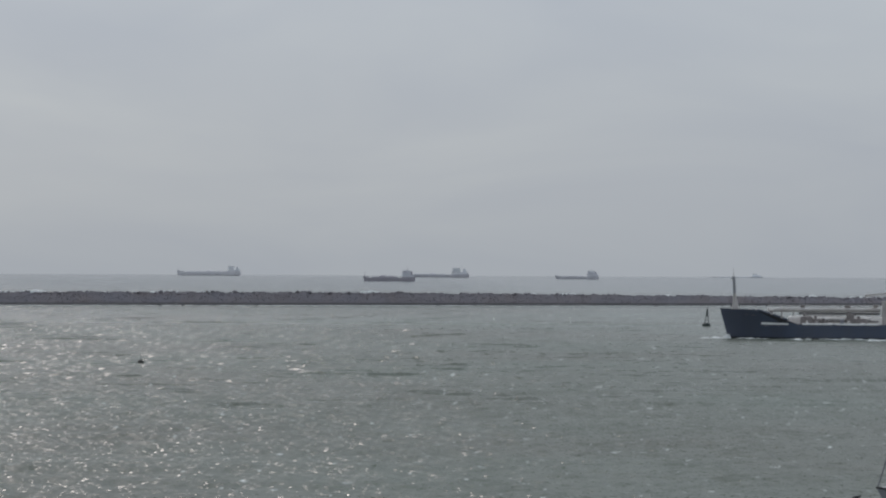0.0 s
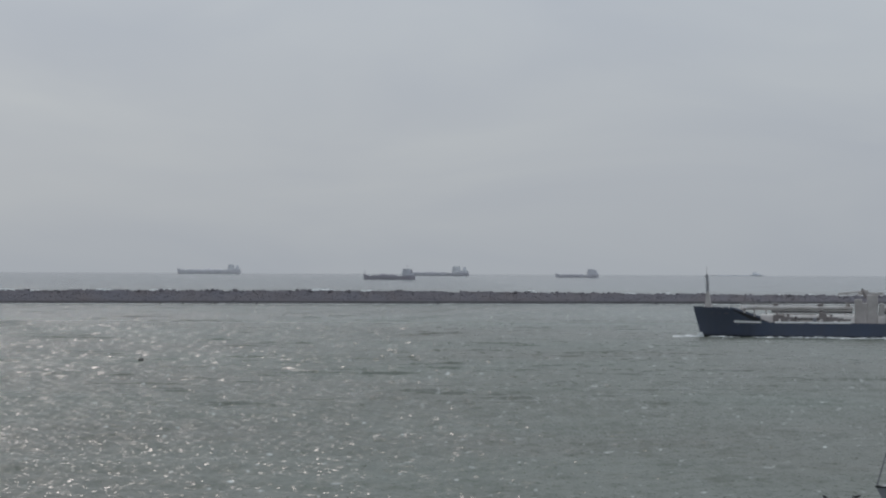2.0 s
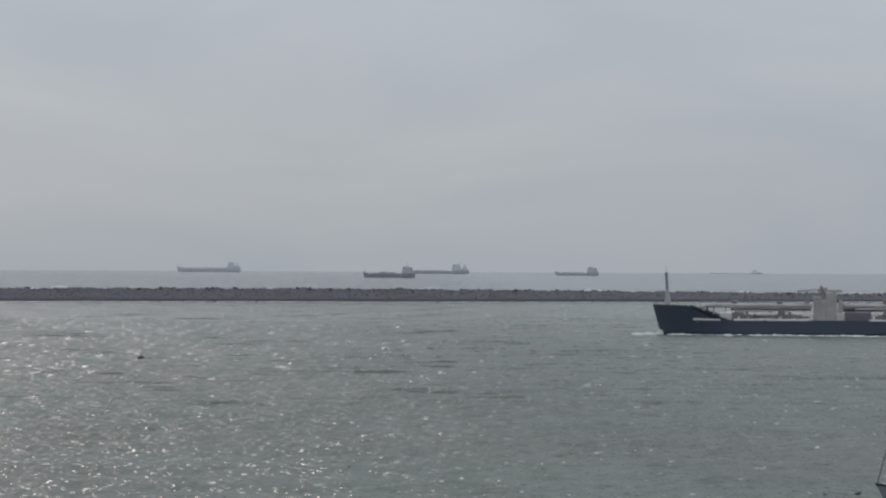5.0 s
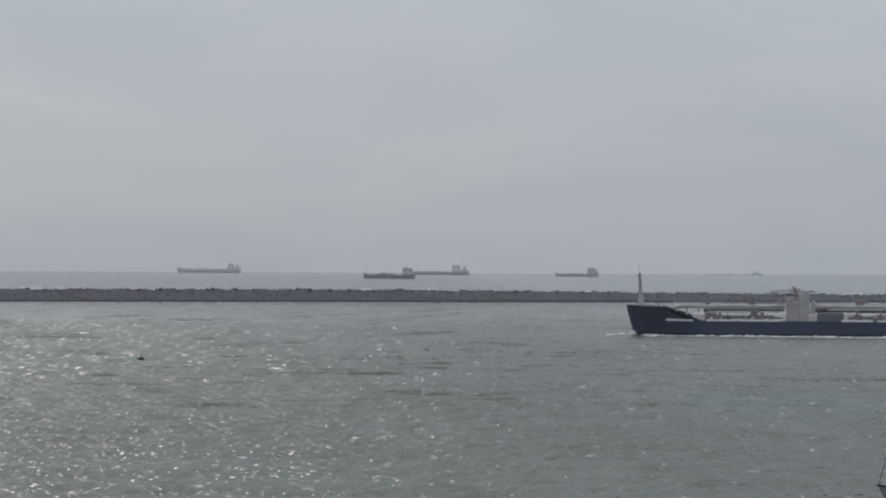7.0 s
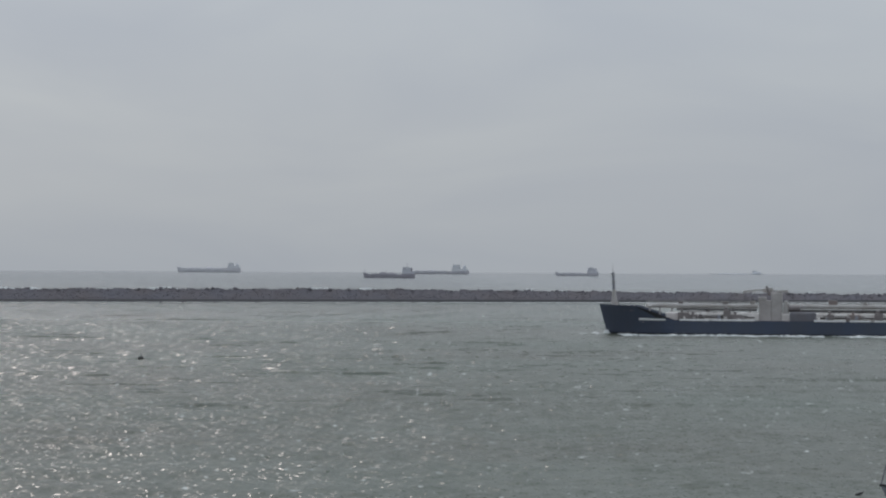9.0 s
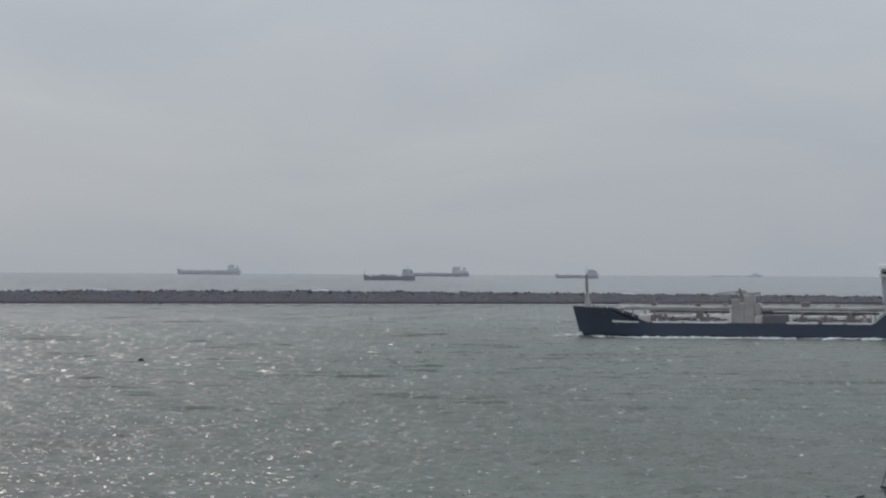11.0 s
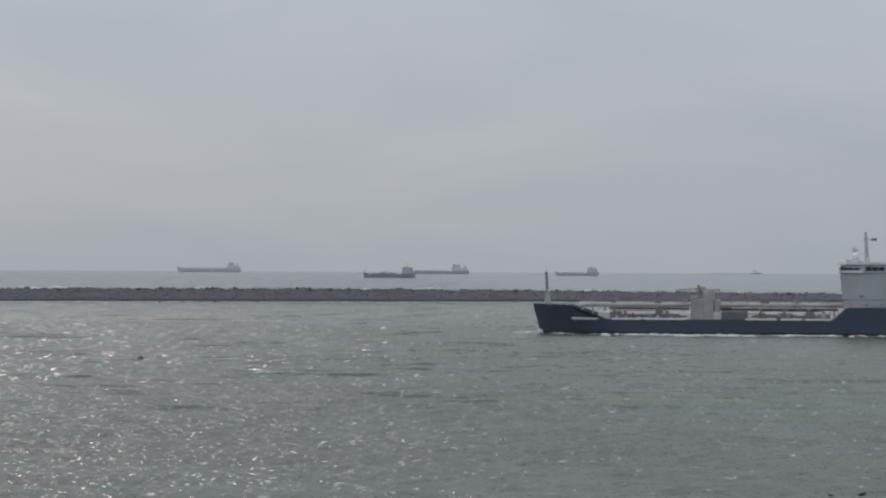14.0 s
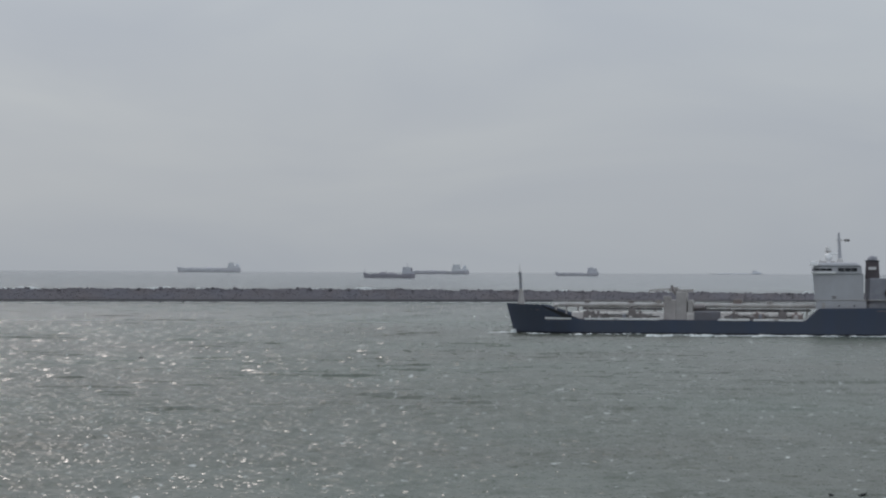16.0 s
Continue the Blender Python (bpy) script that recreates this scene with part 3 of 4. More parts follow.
    part("vent_post", rod(dome(B(), (16.4, -1.5, 8.1), 0.5, 0.8), (16.4, -1.5, 3.3), (16.4, -1.5, 8.0), 0.22), GREY, ship)
    part("vent_post", rod(dome(B(), (13.8, -3.5, 7.5), 0.7, 0.6), (13.8, -3.5, 3.3), (13.8, -3.5, 7.4), 0.3), GREY, ship)
    # cargo deck: low trunk, pipe rack, catwalk
    part("cargo_trunk", box(B(), 18.2, 79.8, -5.4, 5.4, 3.3, 5.9, 0.3), BEIGE, ship, "beige raised trunk along the cargo deck")
    cat = part("catwalk", box(B(), 12.7, 42.6, -1.3, 1.3, 7.1, 8.2, 0.08), BEIGE, ship, "long pale catwalk on posts above the cargo deck")
    part("pipe", rod(B(), (13.2, -1.75, 7.7), (42.6, -1.75, 7.7), 0.52, sides=12), GREY, cat)
    cat_aft = part("catwalk", box(B(), 50.0, 84.0, -1.3, 1.3, 7.1, 8.2, 0.08), BEIGE, ship)
    part("pipe", rod(B(), (51.0, -1.75, 7.7), (84.0, -1.75, 7.7), 0.52, sides=12), GREY, cat_aft)
    part("pipe", rod(B(), (21.0, -2.6, 6.75), (42.4, -2.6, 6.7), 0.3, sides=12), BLACKPIPE, ship, "dark cargo pipe under the catwalk")
    part("pipe", rod(B(), (50.5, -2.6, 6.55), (82.0, -2.6, 6.6), 0.3, sides=12), BLACKPIPE, ship, "dark cargo pipe under the catwalk")
    part("pipe", rod(B(), (34.0, -4.4, 5.75), (42.4, -4.4, 5.75), 0.28, sides=12), PIPE, ship)
    part("pipe", rod(B(), (59.0, -4.6, 5.7), (80.0, -4.6, 5.7), 0.22, sides=12), PIPE, ship)
    rng = random.Random(11)
    for x in (19.5, 24.0, 29.6, 36.0, 40.5, 53.0, 59.5, 64.0, 70.5, 76.0, 81.0):
        part("catwalk_post", box(B(), x - 0.16, x + 0.16, -1.25, -0.95, 3.3, 7.2, 0.03), GREY, cat if x < 43 else cat_aft)
        part("catwalk_post", box(B(), x - 0.16, x + 0.16, 0.95, 1.25, 3.3, 7.2, 0.03), GREY, cat if x < 43 else cat_aft)
    for x in [13.8 + 1.6 * i for i in range(18)] + [51 + 1.6 * i for i in range(21)]:
        part("rail_post", rod(B(), (x, -1.25, 8.15), (x, -1.25, 8.9), 0.05, sides=5), GREY, cat if x < 43 else cat_aft)
    for x0, x1 in ((12.7, 42.6), (50.0, 84.0)):
        for z in (8.55, 8.9):
            part("hand_rail", rod(B(), (x0, -1.25, z), (x1, -1.25, z), 0.05, sides=5), GREY, cat if x0 < 43 else cat_aft)
    for x, w, z, mat in ((21.5, 2.6, 6.5, PIPE), (24.6, 2.2, 5.9, PIPE), (33.6, 2.0, 7.2, PIPE), (35.6, 3.0, 6.0, PIPE), (61.0, 1.8, 6.3, PIPE), (66.5, 3.4, 6.2, DECK), (73.5, 2.2, 6.6, PIPE), (77.0, 3.0, 6.0, DECK)):
        ob = part("deck_valve_station", box(B(), x, x + w, -6.8, -5.2, 3.3, z - 0.5, 0.15), mat, ship)
        part("valve_head", dome(rod(B(), (x + w * 0.4, -6.0, z - 0.6), (x + w * 0.4, -6.0, z), 0.35), (x + w * 0.4, -6.0, z), 0.45, 0.6), mat, ob)
    for x in (27.5, 31.5, 62.8, 70.0, 78.5):
        part("tank_hatch", rod(B(), (x, -4.2, 5.3), (x, -4.2, 6.2), 0.75, 0.7, 14), BEIGE, ship)
    for x in (54.5, 60.2, 69.0, 72.0):
        part("vent_post", rod(dome(B(), (x, 2.5, 8.0), 0.4), (x, 2.5, 5.3), (x, 2.5, 8.0), 0.15, sides=8), PIPE, ship)
    # smaller fittings and runs of pipe over the cargo deck
    for z, y, x0, x1, r in ((4.75, -5.9, 22.0, 42.0, 0.16), (5.15, -6.2, 27.0, 40.0, 0.12), (4.75, -5.9, 57.5, 79.0, 0.16), (5.2, -6.3, 60.0, 71.0, 0.14), (6.15, -5.0, 23.0, 33.0, 0.12), (6.2, -5.0, 62.0, 78.0, 0.12)):
        part("pipe", rod(B(), (x0, y, z), (x1, y, z), r, sides=8), rng.choice((PIPE, BLACKPIPE)), ship)
    for k in range(26):
        x = rng.uniform(22.5, 41.0) if k % 2 else rng.uniform(58.0, 79.0)
        y, z = rng.uniform(-7.4, -5.8), rng.uniform(4.3, 6.1)
        w = rng.uniform(0.25, 0.7)
        part("deck_fitting", dome(box(B(), x - w, x + w, y - 0.4, y + 0.4, 3.3, z - 0.3, 0.08), (x, y, z - 0.3), w * 0.8, 0.7), rng.choice((PIPE, GREY, GREY, MAST, BEIGE)), ship)
    # midship manifold tower and hose crane
    tower = part("manifold_house", box(B(), 46.3, 49.1, -5.8, 3.4, 3.3, 11.3, 0.25), MOTTLE, ship, "pale grey midship pump and manifold house")
    part("side_house", box(B(), 43.0, 46.3, -5.75, 2.6, 3.32, 9.2, 0.2), MOTTLE, tower)
    part("corner_post", box(B(), 42.9, 45.0, -5.8, -3.6, 9.18, 10.2, 0.2), MOTTLE, tower)
    part("corner_post", box(B(), 47.8, 49.2, -5.7, -4.0, 11.28, 11.9, 0.2), MOTTLE, tower)
    part("lean_to", box(B(), 49.12, 51.1, -5.4, 2.0, 3.3, 9.2, 0.25, (0.5, 0.2)), GREY, tower, "weathered lean-to behind the manifold house")
    part("side_door", box(B(), 46.6, 47.3, -5.86, -5.78, 6.2, 7.9, 0.02), GREY, tower)
    part("jib_rest", rod(B(), (45.9, -3.4, 10.6), (44.9, -3.4, 13.0), 0.42, 0.3), PIPE, tower, "dark leaning jib rest")
    crane = part("crane_column", rod(B(), (46.2, 0.5, 11.2), (46.2, 0.5, 12.2), 0.8, 0.65, 14), GREY, ship, "hose crane column")
    part("crane_cab", box(B(), 45.2, 46.6, -0.6, 1.6, 11.8, 12.6, 0.12), GREY, crane)
    part("crane_jib", rod(rod(box(B(), 44.0, 50.6, 0.1, 0.9, 11.3, 12.0, 0.1), (38.6, 0.5, 11.6), (46.0, 0.5, 12.3), 0.2), (38.6, 0.2, 11.3), (46.0, 0.2, 11.7), 0.1), GREY, crane, "weathered grey crane jib")
    part("jib_head", rod(B(), (38.7, 0.5, 11.6), (38.7, 0.5, 10.5), 0.12), PIPE, crane)
    part("winch_house", box(B(), 51.2, 58.2, -7.6, -2.0, 3.3, 6.3, 0.5), STEEL_BLUE, ship, "dark blue-grey winch house beside the manifold")
    part("winch_drum", rod(B(), (51.0, -5.0, 7.2), (54.0, -5.0, 7.2), 0.7, sides=16), PIPE, ship)
    # boxes and lockers that stand on the catwalk
    for x, w, z1, mat in ((21.4, 1.3, 8.9, PIPE), (33.2, 1.5, 8.8, PIPE), (40.6, 1.2, 9.0, GREY), (61.4, 2.3, 9.3, DECK), (70.4, 1.2, 8.8, GREY)):
        locker = part("catwalk_locker", box(B(), x, x + w, -1.9, -0.4, 8.21, z1, 0.1), mat, cat if x < 43 else cat_aft)
        part("lid", box(B(), x - 0.08, x + w + 0.08, -2.0, -0.3, z1 + 0.004, z1 + 0.12, 0.03), GREY, locker)
    # sloping white screen before the poop
    bm = B()
    v = [bm.verts.new(p) for p in ((79.9, -8.0, 4.0), (84.6, -8.0, 7.6), (84.6, -8.0, 4.0), (79.9, -7.8, 4.0), (84.6, -7.8, 7.6), (84.6, -7.8, 4.0))]
    for f in ((0, 1, 2), (3, 5, 4), (0, 3, 4, 1), (1, 4, 5, 2), (2, 5, 3, 0)):
        bm.faces.new([v[k] for k in f])
    part("stair_screen", bm, WHITE, ship, "white sloping stair screen")
    # accommodation block, storey by storey
    house = part("accommodation_block", box(B(), 83.4, 96.6, -7.2, 7.2, 6.7, 9.35, 0.12), HOUSE, ship, "white steel accommodation block of four storeys")
    for z0, z1, x0 in ((9.35, 11.8, 83.0), (11.8, 14.2, 82.8), (14.2, 16.4, 82.6)):
        part("storey", box(B(), x0, 95.9, -7.0, 7.0, z0 + (0.16 if z0 < 9.5 else 0), z1), HOUSE, house)
    for z, x0, x1 in ((9.35, 82.9, 97.5),):
        part("deck_edge", box(B(), x0, x1, -7.35, 7.35, z, z + 0.16, 0.04), GREY, house)
    part("bridge", box(B(), 82.4, 95.6, -7.4, 7.4, 16.3, 18.35, 0.3, (0.25, 0.2)), HOUSE, house)
    part("bridge_wing", box(B(), 81.7, 84.0, -9.2, 9.2, 18.37, 19.6, 0.25, (0.15, 0.3)), FRESH, house, "bright white wing of the bridge")
    part("bridge_roof", box(B(), 83.0, 95.4, -7.7, 7.7, 18.36, 19.3, 0.4, (1.4, 0.6)), HOUSE, house)
    part("bridge_front_band", box(B(), 82.1, 88.6, -7.62, 7.62, 16.35, 16.85, 0.1), FRESH, house)
    for x0, x1 in ((82.8, 84.3), (84.45, 86.0), (86.15, 87.6)):
        part("bridge_window", box(B(), x0, x1, -7.46, -7.2, 17.15, 17.7, 0.05), GLASS, house)
    for x0, x1 in ((89.2, 90.8), (90.95, 92.5), (92.65, 94.2)):
        part("bridge_window", box(B(), x0, x1, -7.46, -7.2, 16.95, 17.9, 0.05), GLASS, house)
    for y in [-6.6 + 1.9 * i for i in range(7)]:
        part("bridge_window", box(B(), 82.36, 82.7, y, y + 1.5, 17.0, 17.85, 0.05), GLASS, house)
    for z, xs_ in ((7.9, (89.5, 93.5)),):
        for x in xs_:
            part("porthole", rod(B(), (x, -7.12 if z > 9 else -7.3, z), (x, -6.9, z), 0.2, sides=12), GLASS, house)
    part("dark_fitting", box(B(), 87.6, 88.8, -7.3, -7.0, 10.0, 10.45, 0.05), PIPE, house)
    part("side_door", box(B(), 85.0, 85.8, -7.26, -7.18, 6.75, 8.7, 0.03), GREY, house)
    # mast, radar and funnel
    mm = part("main_mast", rod(B(), (89.7, 0, 18.8), (89.3, 0, 27.2), 0.62, 0.3), HOUSE, ship)
    part("mast_foot", box(B(), 88.6, 90.8, -0.9, 0.9, 18.8, 20.4, 0.2, (0.4, 0.2)), WHITE, mm)
    part("yard", rod(B(), (88.6, 0, 25.2), (92.0, 0, 25.3), 0.1), GREY, mm)
    part("signal_flag", box(B(), 90.8, 92.2, -0.04, 0.04, 24.9, 25.5, 0.02), DARK, mm, "small dark flag at the yard")
    part("radar_bar", box(B(), 86.4, 89.6, -0.3, 0.3, 21.3, 21.75, 0.08), FRESH, mm, "white radar scanner bar")
    part("satellite_dome", dome(rod(B(), (86.6, 0, 18.8), (86.6, 0, 20.4), 0.7, 0.5), (86.6, 0, 20.7), 1.1), FRESH, ship)
    part("radar_mast", rod(rod(box(B(), 84.6, 88.4, 0.3, 1.7, 19.2, 19.6, 0.1), (86.4, 1, 18.8), (86.4, 1, 22.6), 0.32, 0.26), (85.6, 1, 22.3), (87.4, 1, 22.3), 0.2), GREY, ship)
    part("radome", dome(rod(B(), (86.4, 1, 22.3), (86.4, 1, 22.9), 0.4, 0.55), (86.4, 1, 23.0), 0.6), WHITE, ship)
    part("compass_stand", rod(B(), (84.4, 0, 18.8), (84.4, 0, 20.0), 0.25), WHITE, ship)
    aft = part("engine_casing", box(B(), 97.4, 107.0, -5.2, 5.2, 6.7, 15.2, 0.2), CASING, ship, "white engine casing under the funnel")
    part("casing_deck", box(B(), 97.0, 108.0, -6.6, 6.6, 9.35, 9.55, 0.05), GREY, aft)
    # solid darker block whose colour gives the shade of a recess
    part("recess_shade", box(B(), 96.4, 97.38, -5.5, 4.0, 6.7, 15.0, 0.1), STEEL_BLUE, aft, "blue-grey block painted as the shade of a recess")
    fun = part("funnel", box(B(), 96.3, 100.2, -1.8, 1.8, 15.0, 19.9, 0.35, (0.25, 0.2)), FUNNEL, ship, "dark maroon funnel with a pale band")
    part("band", box(B(), 97.2, 99.3, -1.93, 1.93, 17.4, 18.2, 0.1), WHITE, fun)
    part("cap", dome(B(), (98.2, 0, 19.9), 1.4, 0.95), CASING, fun)
    part("rim", box(B(), 96.3, 100.1, -1.75, 1.75, 19.6, 19.95, 0.1), DARK, fun)
    part("exhaust_pipe", rod(B(), (99.1, 0, 19.6), (99.3, 0, 20.8), 0.25), DARK, fun)
    part("lifeboat", dome(dome(rod(B(), (102.4, -6.4, 11.5), (105.6, -6.4, 11.5), 1.0, 1.0, 14), (102.4, -6.4, 11.5), 1.0), (105.6, -6.4, 11.5), 1.0), FUNNEL, ship, "covered lifeboat in its davits")
    part("davit", rod(B(), (103, -5.4, 9.5), (103, -6.6, 13.2), 0.15), WHITE, ship)
    part("davit", rod(B(), (105, -5.4, 9.5), (105, -6.6, 13.2), 0.15), WHITE, ship)
    for x in [85 + 1.8 * i for i in range(17)]:
        y = -half_beam(x, 7.2) + 0.15
        part("rail_post", rod(B(), (x, y, 6.7), (x, y, 8.2), 0.05, sides=5), GREY, ship)
    part("hand_rail", rod(B(), (85, -8.4, 8.2), (99, -8.4, 8.2), 0.05, sides=5), GREY, ship)
    fit_to_view(ship)
    return ship


def wake():
    """Foam that the hull throws up: separate ridges that travel with it."""
    rng = random.Random(5)
    foam = thing("bow_wave", "broken white foam along the tanker's waterline", "foam")

    def ridge(x0, x1, off, h, wide):
        bm = B()
        n = max(4, int((x1 - x0) / 0.8))
        prev = None
        for i in range(n + 1):
            t = i / n
            x = x0 + (x1 - x0) * t
            y = -(half_beam(max(x, 2.2), 0.3) + off + rng.uniform(-0.2, 0.2))
            env = math.sin(math.pi * min(1, max(0, t))) ** 0.6 + 0.05
            hh = h * env * rng.uniform(0.6, 1.3)
            ww = wide * env * rng.uniform(0.8, 1.2)
            ring = [bm.verts.new(p) for p in ((x, y + ww * 0.5, -0.5), (x, y + ww * 0.25, hh * 0.75), (x, y - ww * 0.05, hh), (x, y - ww * 0.4, hh * 0.3), (x, y - ww, -0.5))]
            if prev:
                for k in range(4):
                    bm.faces.new((prev[k], ring[k], ring[k + 1], prev[k + 1]))
            prev = ring
        part("foam_ridge", bm, FOAM, foam, smooth=True)

    ridge(0.9, 3.0, 0.25, 1.05, 1.4)
    ridge(-2.6, 1.6, 0.6, 0.4, 2.0)
    ridge(-5.5, -1.5, 2.2, 0.22, 2.0)
    ridge(4.0, 60.0, 1.6, 0.12, 2.6)
    ridge(58.0, 113.0, 1.8, 0.11, 3.0)
    x = 4.5
    while x < 112:
        w = rng.choice((1.2, 2.0, 3.0, 5.0, 8.0))
        ridge(x, x + w, rng.uniform(1.0, 3.0), rng.uniform(0.10, 0.36), rng.uniform(1.2, 2.6))
        x += w * 0.75 + rng.choice((-0.6, 0.0, 0.4, 1.0, 2.5))
    for k in range(22):
        x = rng.uniform(3, 95)
        ridge(x, x + rng.uniform(1, 4), rng.uniform(1.5, 9.0), rng.uniform(0.2, 0.4), 1.2)
    fit_to_view(foam)
    return foam


# ---- buoys ----
def channel_buoy():
    b = thing("channel_buoy", "dark steel channel buoy with a lattice tower, afloat", "buoy")
    part("float", rod(rod(B(), (0, 0, -0.5), (0, 0, 0.75), 1.35, 1.3, 20), (0, 0, 0.75), (0, 0, 1.0), 1.3, 0.9, 20), BUOY_PAINT, b)
    for k in range(4):
        c, s = math.cos(k * math.pi / 2 + 0.785), math.sin(k * math.pi / 2 + 0.785)
        part("tower_leg", rod(B(), (0.85 * c, 0.85 * s, 0.9), (0.22 * c, 0.22 * s, 4.6), 0.09, 0.07, 6), BUOY_PAINT, b)
    for z, w in ((2.0, 0.66), (3.1, 0.47), (4.2, 0.3)):
        part("tower_ring", box(box(B(), -w, w, -w, -w + 0.08, z, z + 0.08), -w, w, w - 0.08, w, z, z + 0.08), BUOY_PAINT, b)
    part("topmark", rod(B(), (0, 0, 3.3), (0, 0, 5.2), 0.45, 0.25, 12), BUOY_PAINT, b)
    part("lantern", dome(rod(B(), (0, 0, 5.2), (0, 0, 5.6), 0.16), (0, 0, 5.65), 0.2), DARK, b)
    return b


def mooring_float():
    b = thing("mooring_float", "small black mooring float bobbing on the water", "float")
    part("drum", rod(rod(rod(B(), (-0.46, 0, 0.12), (0.46, 0, 0.12), 0.38, 0.38, 16), (-0.58, 0, 0.12), (-0.46, 0, 0.12), 0.2, 0.38, 16), (0.46, 0, 0.12), (0.58, 0, 0.12), 0.38, 0.2, 16), DARK, b)
    part("pickup_pin", rod(B(), (0.1, 0, 0.4), (0.14, 0, 1.5), 0.06, 0.05, 6), DARK, b)
    part("shackle", rod(B(), (0.04, 0, 1.45), (0.24, 0, 1.45), 0.08, sides=8), DARK, b)
    return b


def moored_boat():
    """A small sailing boat on a mooring: stem at the origin, aft along +x."""
    b = thing("sailing_boat", "small dark-hulled sailing boat swinging on its mooring", "boat")
    bm = B()
    rings = []
    for i in range(11):
        t = i / 10
        x = 6.6 * t
        half = 1.15 * math.sin(min(1.0, t * 1.7 + 0.02) * math.pi / 2) * (1 - 0.25 * max(0, t - 0.6))
        top = 1.22 - 0.35 * t + 0.2 * t * t
        cut = 0.9 * (1 - min(1, t * 4))
        rings.append([bm.verts.new(p) for p in ((x + cut, 0, -0.35), (x + cut * 0.6, -half * 0.75, 0.15), (x, -half, top), (x, -half + min(0.06, half * 0.5), top), (x, 0, top - 0.05 + 0.08), (x, half - min(0.06, half * 0.5), top), (x, half, top), (x + cut * 0.6, half * 0.75, 0.15))])
    for p, q in zip(rings, rings[1:]):
        for k in range(8):
            bm.faces.new((p[k], p[(k + 1) % 8], q[(k + 1) % 8], q[k]))
    bm.faces.new(rings[0]), bm.faces.new(rings[-1][::-1])
    part("hull", bm, MAST, b)
    part("rubbing_strake", rod(B(), (-0.05, 0, 1.24), (1.1, -0.62, 1.2), 0.09, 0.08, 8), DARK, b)
    part("deck_plank", box(B(), 0.5, 2.0, -0.25, 0.25, 1.2, 1.3, 0.03), WHITE, b)
    part("cabin", box(B(), 2.2, 4.4, -0.7, 0.7, 1.1, 1.65, 0.12, (0.2, 0.1)), WHITE, b)
    part("mast", rod(B(), (2.3, 0, 1.1), (2.35, 0, 9.2), 0.07, 0.05), GREY, b)
    part("forestay", rod(B(), (0.05, 0, 1.2), (2.34, 0, 9.0), 0.06, sides=6), STEEL_BLUE, b, "dark furled forestay")
    part("boom", rod(B(), (2.4, 0, 2.3), (5.6, 0, 2.2), 0.06), GREY, b)
    return b


def marker_float(length, tilt):
    """A low dark float on a pick-up line, one end riding higher."""
    b = thing("marker_float", "small dark marker float riding low in the water", "float", "marker floats")
    bm = B()
    rings = []
    for i in range(9):
        t = i / 8
        half = 0.13 * math.sin(math.pi * min(0.97, max(0.06, t))) ** 0.6
        z = 0.03 + tilt * (t - 0.3) + 0.05 * (2 * t - 1) ** 2
        rings.append([bm.verts.new((length * (t - 0.5), half * math.cos(a) * 1.3, z + half * math.sin(a))) for a in [k * math.pi / 4 for k in range(8)]])
    for p, q in zip(rings, rings[1:]):
        for k in range(8):
            bm.faces.new((p[k], p[(k + 1) % 8], q[(k + 1) % 8], q[k]))
    bm.faces.new(rings[0]), bm.faces.new(rings[-1][::-1])
    part("body", bm, DARK, b, smooth=True)
    part("eye_bolt", rod(B(), (length * 0.42, 0, 0.02 + tilt * 0.6), (length * 0.5, 0, 0.16 + tilt * 0.8), 0.035, sides=6), DARK, b)
    return b


water = sea()
boat = moored_boat()
markers = (marker_float(0.42, -0.14), marker_float(0.72, 0.14))
anchorage()
the_tanker = tanker()
the_wake = wake()
buoy = channel_buoy()
float_ = mooring_float()
surf()
_rng = random.Random(33)
breakers = [breaker(s, _rng.uniform(5, 16), _rng.uniform(0.5, 1.0), 60 + k) for k, s in enumerate(
    (128, 139, 155, 168, 181, 196, 214, 243, 262, 290, 318, 341, 372, 398, 421, 440, 452, 471, 488, 509, 530, 548, 566, 590))]
breakwater()


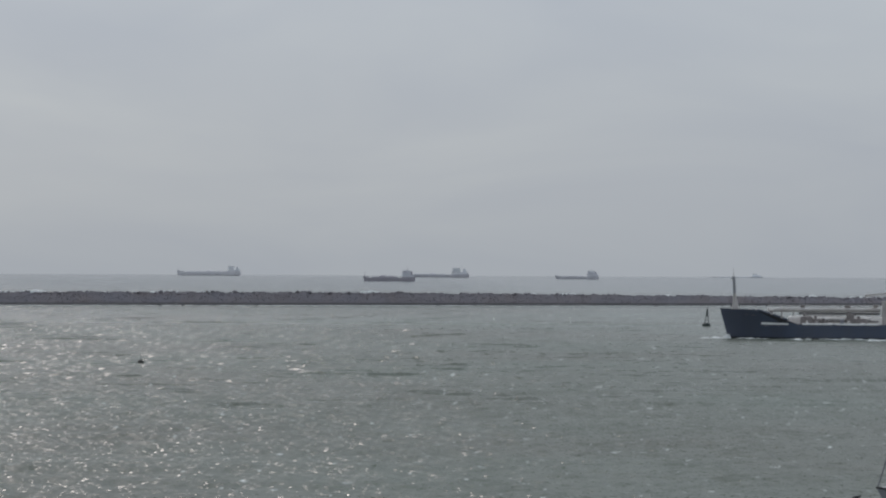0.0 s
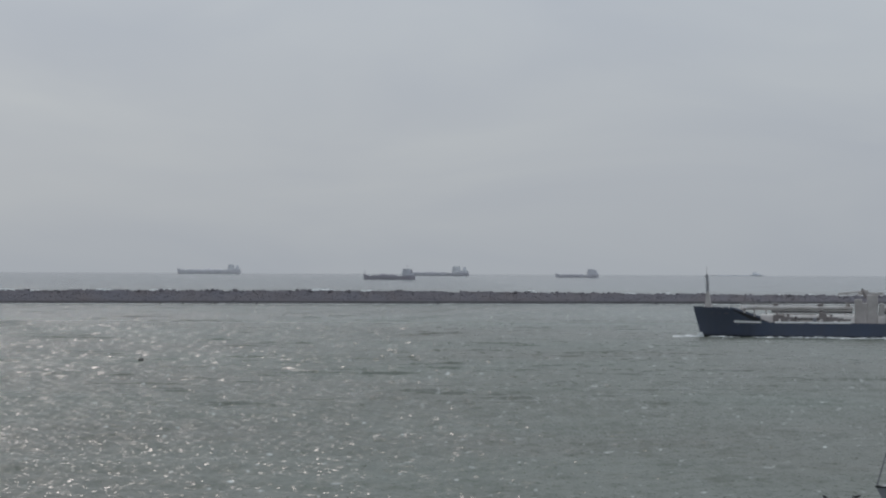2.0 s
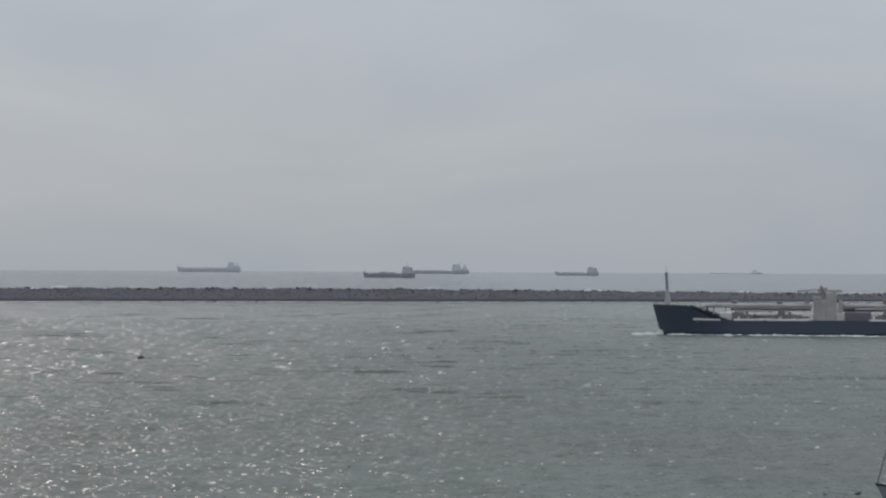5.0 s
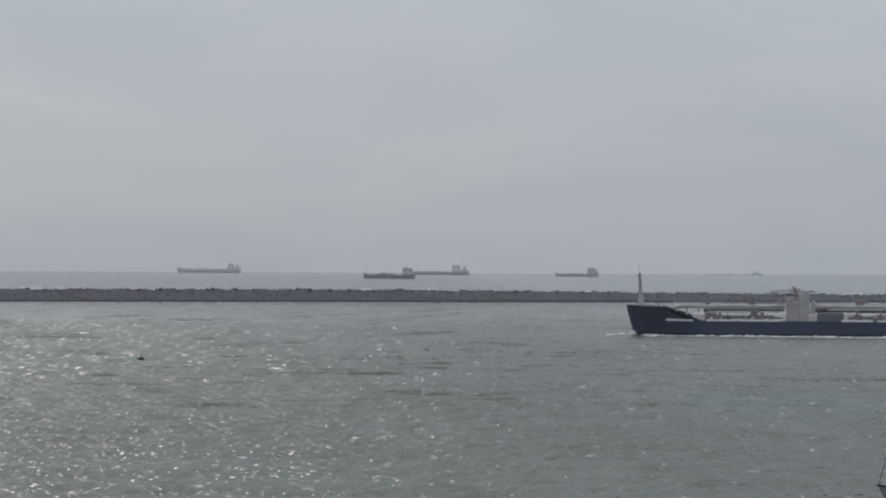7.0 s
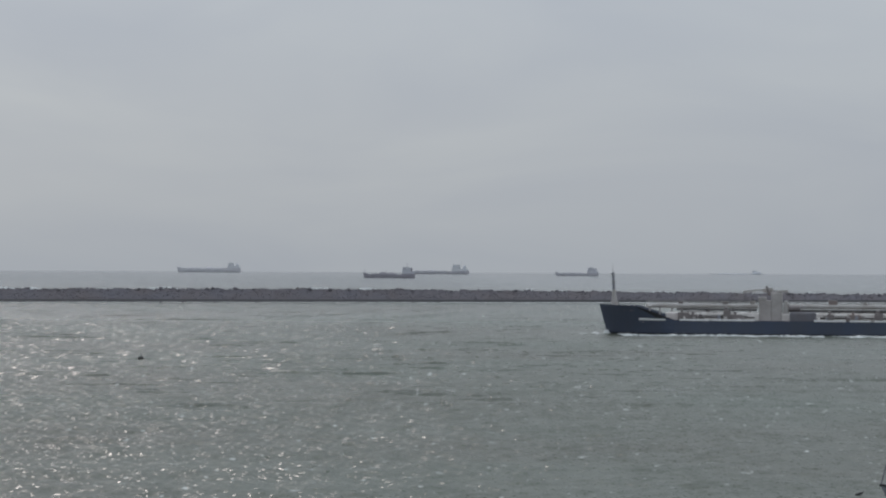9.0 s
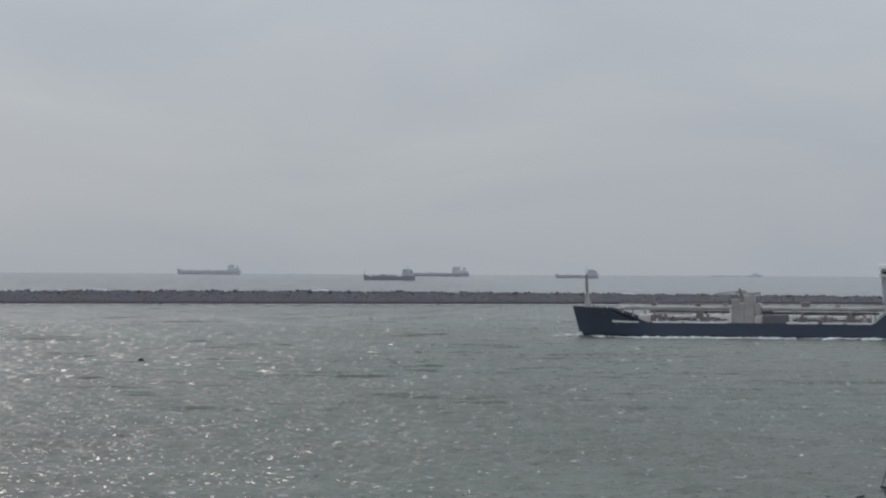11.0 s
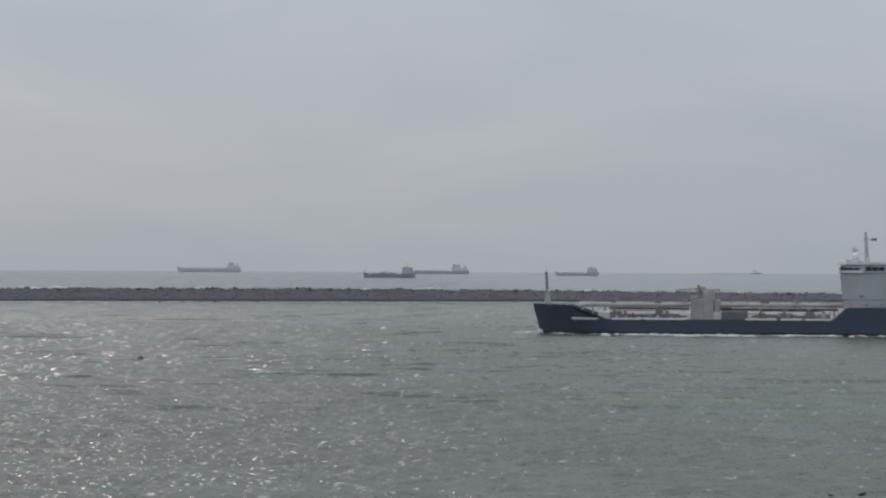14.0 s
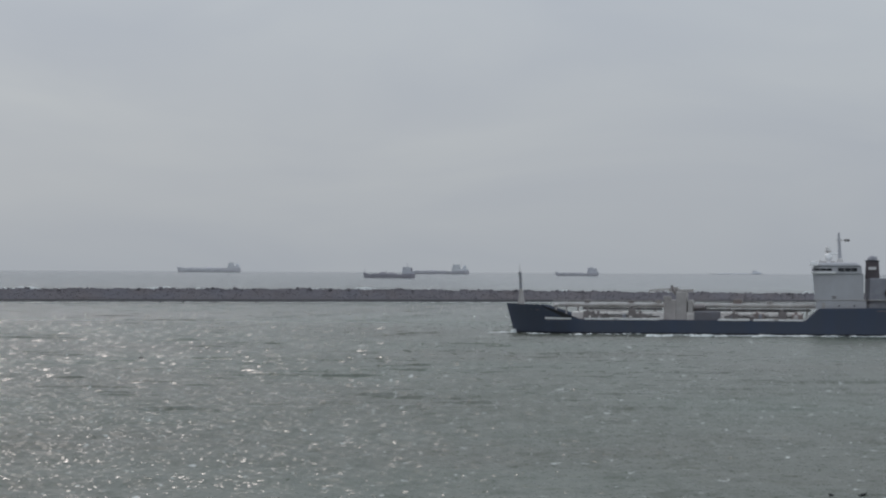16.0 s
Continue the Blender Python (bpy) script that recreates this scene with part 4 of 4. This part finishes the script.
# ---- what moves ----
def motions():
    path = [(t, (73.91 - 3.542 * t, 744.9 + 0.501 * t)) for t in (0, 2, 4, 6, 8, 10, 12, 14, 16)]
    walk(the_tanker, [(t, pose(x, y, 0.06 * math.sin(t * 0.9), 0.25 * math.sin(t * 0.7), 0.12 * math.sin(t * 0.8), -8.05)) for t, (x, y) in path])
    walk(the_wake, [(t, pose(x, y, 0, 0, 0, -8.05)) for t, (x, y) in path])
    # the wave pattern travels across the channel
    walk(water, [(0.0, pose(0, 0, 0)), (16.0, pose(-7.0, -21.0, 0))])
    # spray rises and sinks behind the crest
    along = BW_B - BW_A
    base = pose(*BW_A, 0, 0, math.degrees(math.atan2(along.y, along.x)))
    for ob, s, seed in breakers:
        top = 5.95 - 1.9 * max(0.0, min(1.0, (s - 330) / 250))
        walk(ob, [(t, base @ pose(s - 0.15 * t, 23.0, top - 0.3 + 0.55 * math.sin(0.8 * t + seed * 1.7))) for t in range(0, 17, 2)])
    swing = ((0, 1552, 1.0), (2, 1551, 0.5), (4, 1552, 0.3), (6.5, 1551, 0.2), (7.2, 1556, 0.1), (9, 1559, 0), (11.5, 1562, 0), (12.5, 1570, 0), (14, 1576, 0.2), (16, 1577, 0))
    walk(boat, [(t, pose((p - 784) * 0.0455, 225, 0.05 * k, 1.5 * k, 2 * k - 1, 6 - 4 * k)) for t, p, k in swing])
    # the marker floats drift to the end of their lines
    for k, (ob, x, y) in enumerate(zip(markers, (31.3, 33.95), (228.6, 229.2))):
        walk(ob, [(t, pose(x + d, y, 0.05 + 0.05 * math.sin(1.3 * t + k * 2), 0, 5 * math.sin(1.1 * t + k), 6)) for t, d in
                  ((0, 0), (2, 0), (4, 0.05), (6.5, 0.07), (8, 0.2), (9, 0.24), (11.5, 0.33), (13, 0.42), (16, 0.5))])
    walk(buoy, [(t * 0.8, pose(84.0, 891, 0.1 * math.sin(t * 1.7), 3 * math.sin(t * 1.3), 4 * math.sin(t * 1.1 + 1), 0)) for t in range(21)])
    walk(float_, [(t * 0.8, pose(-57.8, 536 + 0.3 * math.sin(t), 0.07 + 0.12 * math.sin(t * 2.4), 0, 8 * math.sin(t * 1.9), 12)) for t in range(21)])


motions()
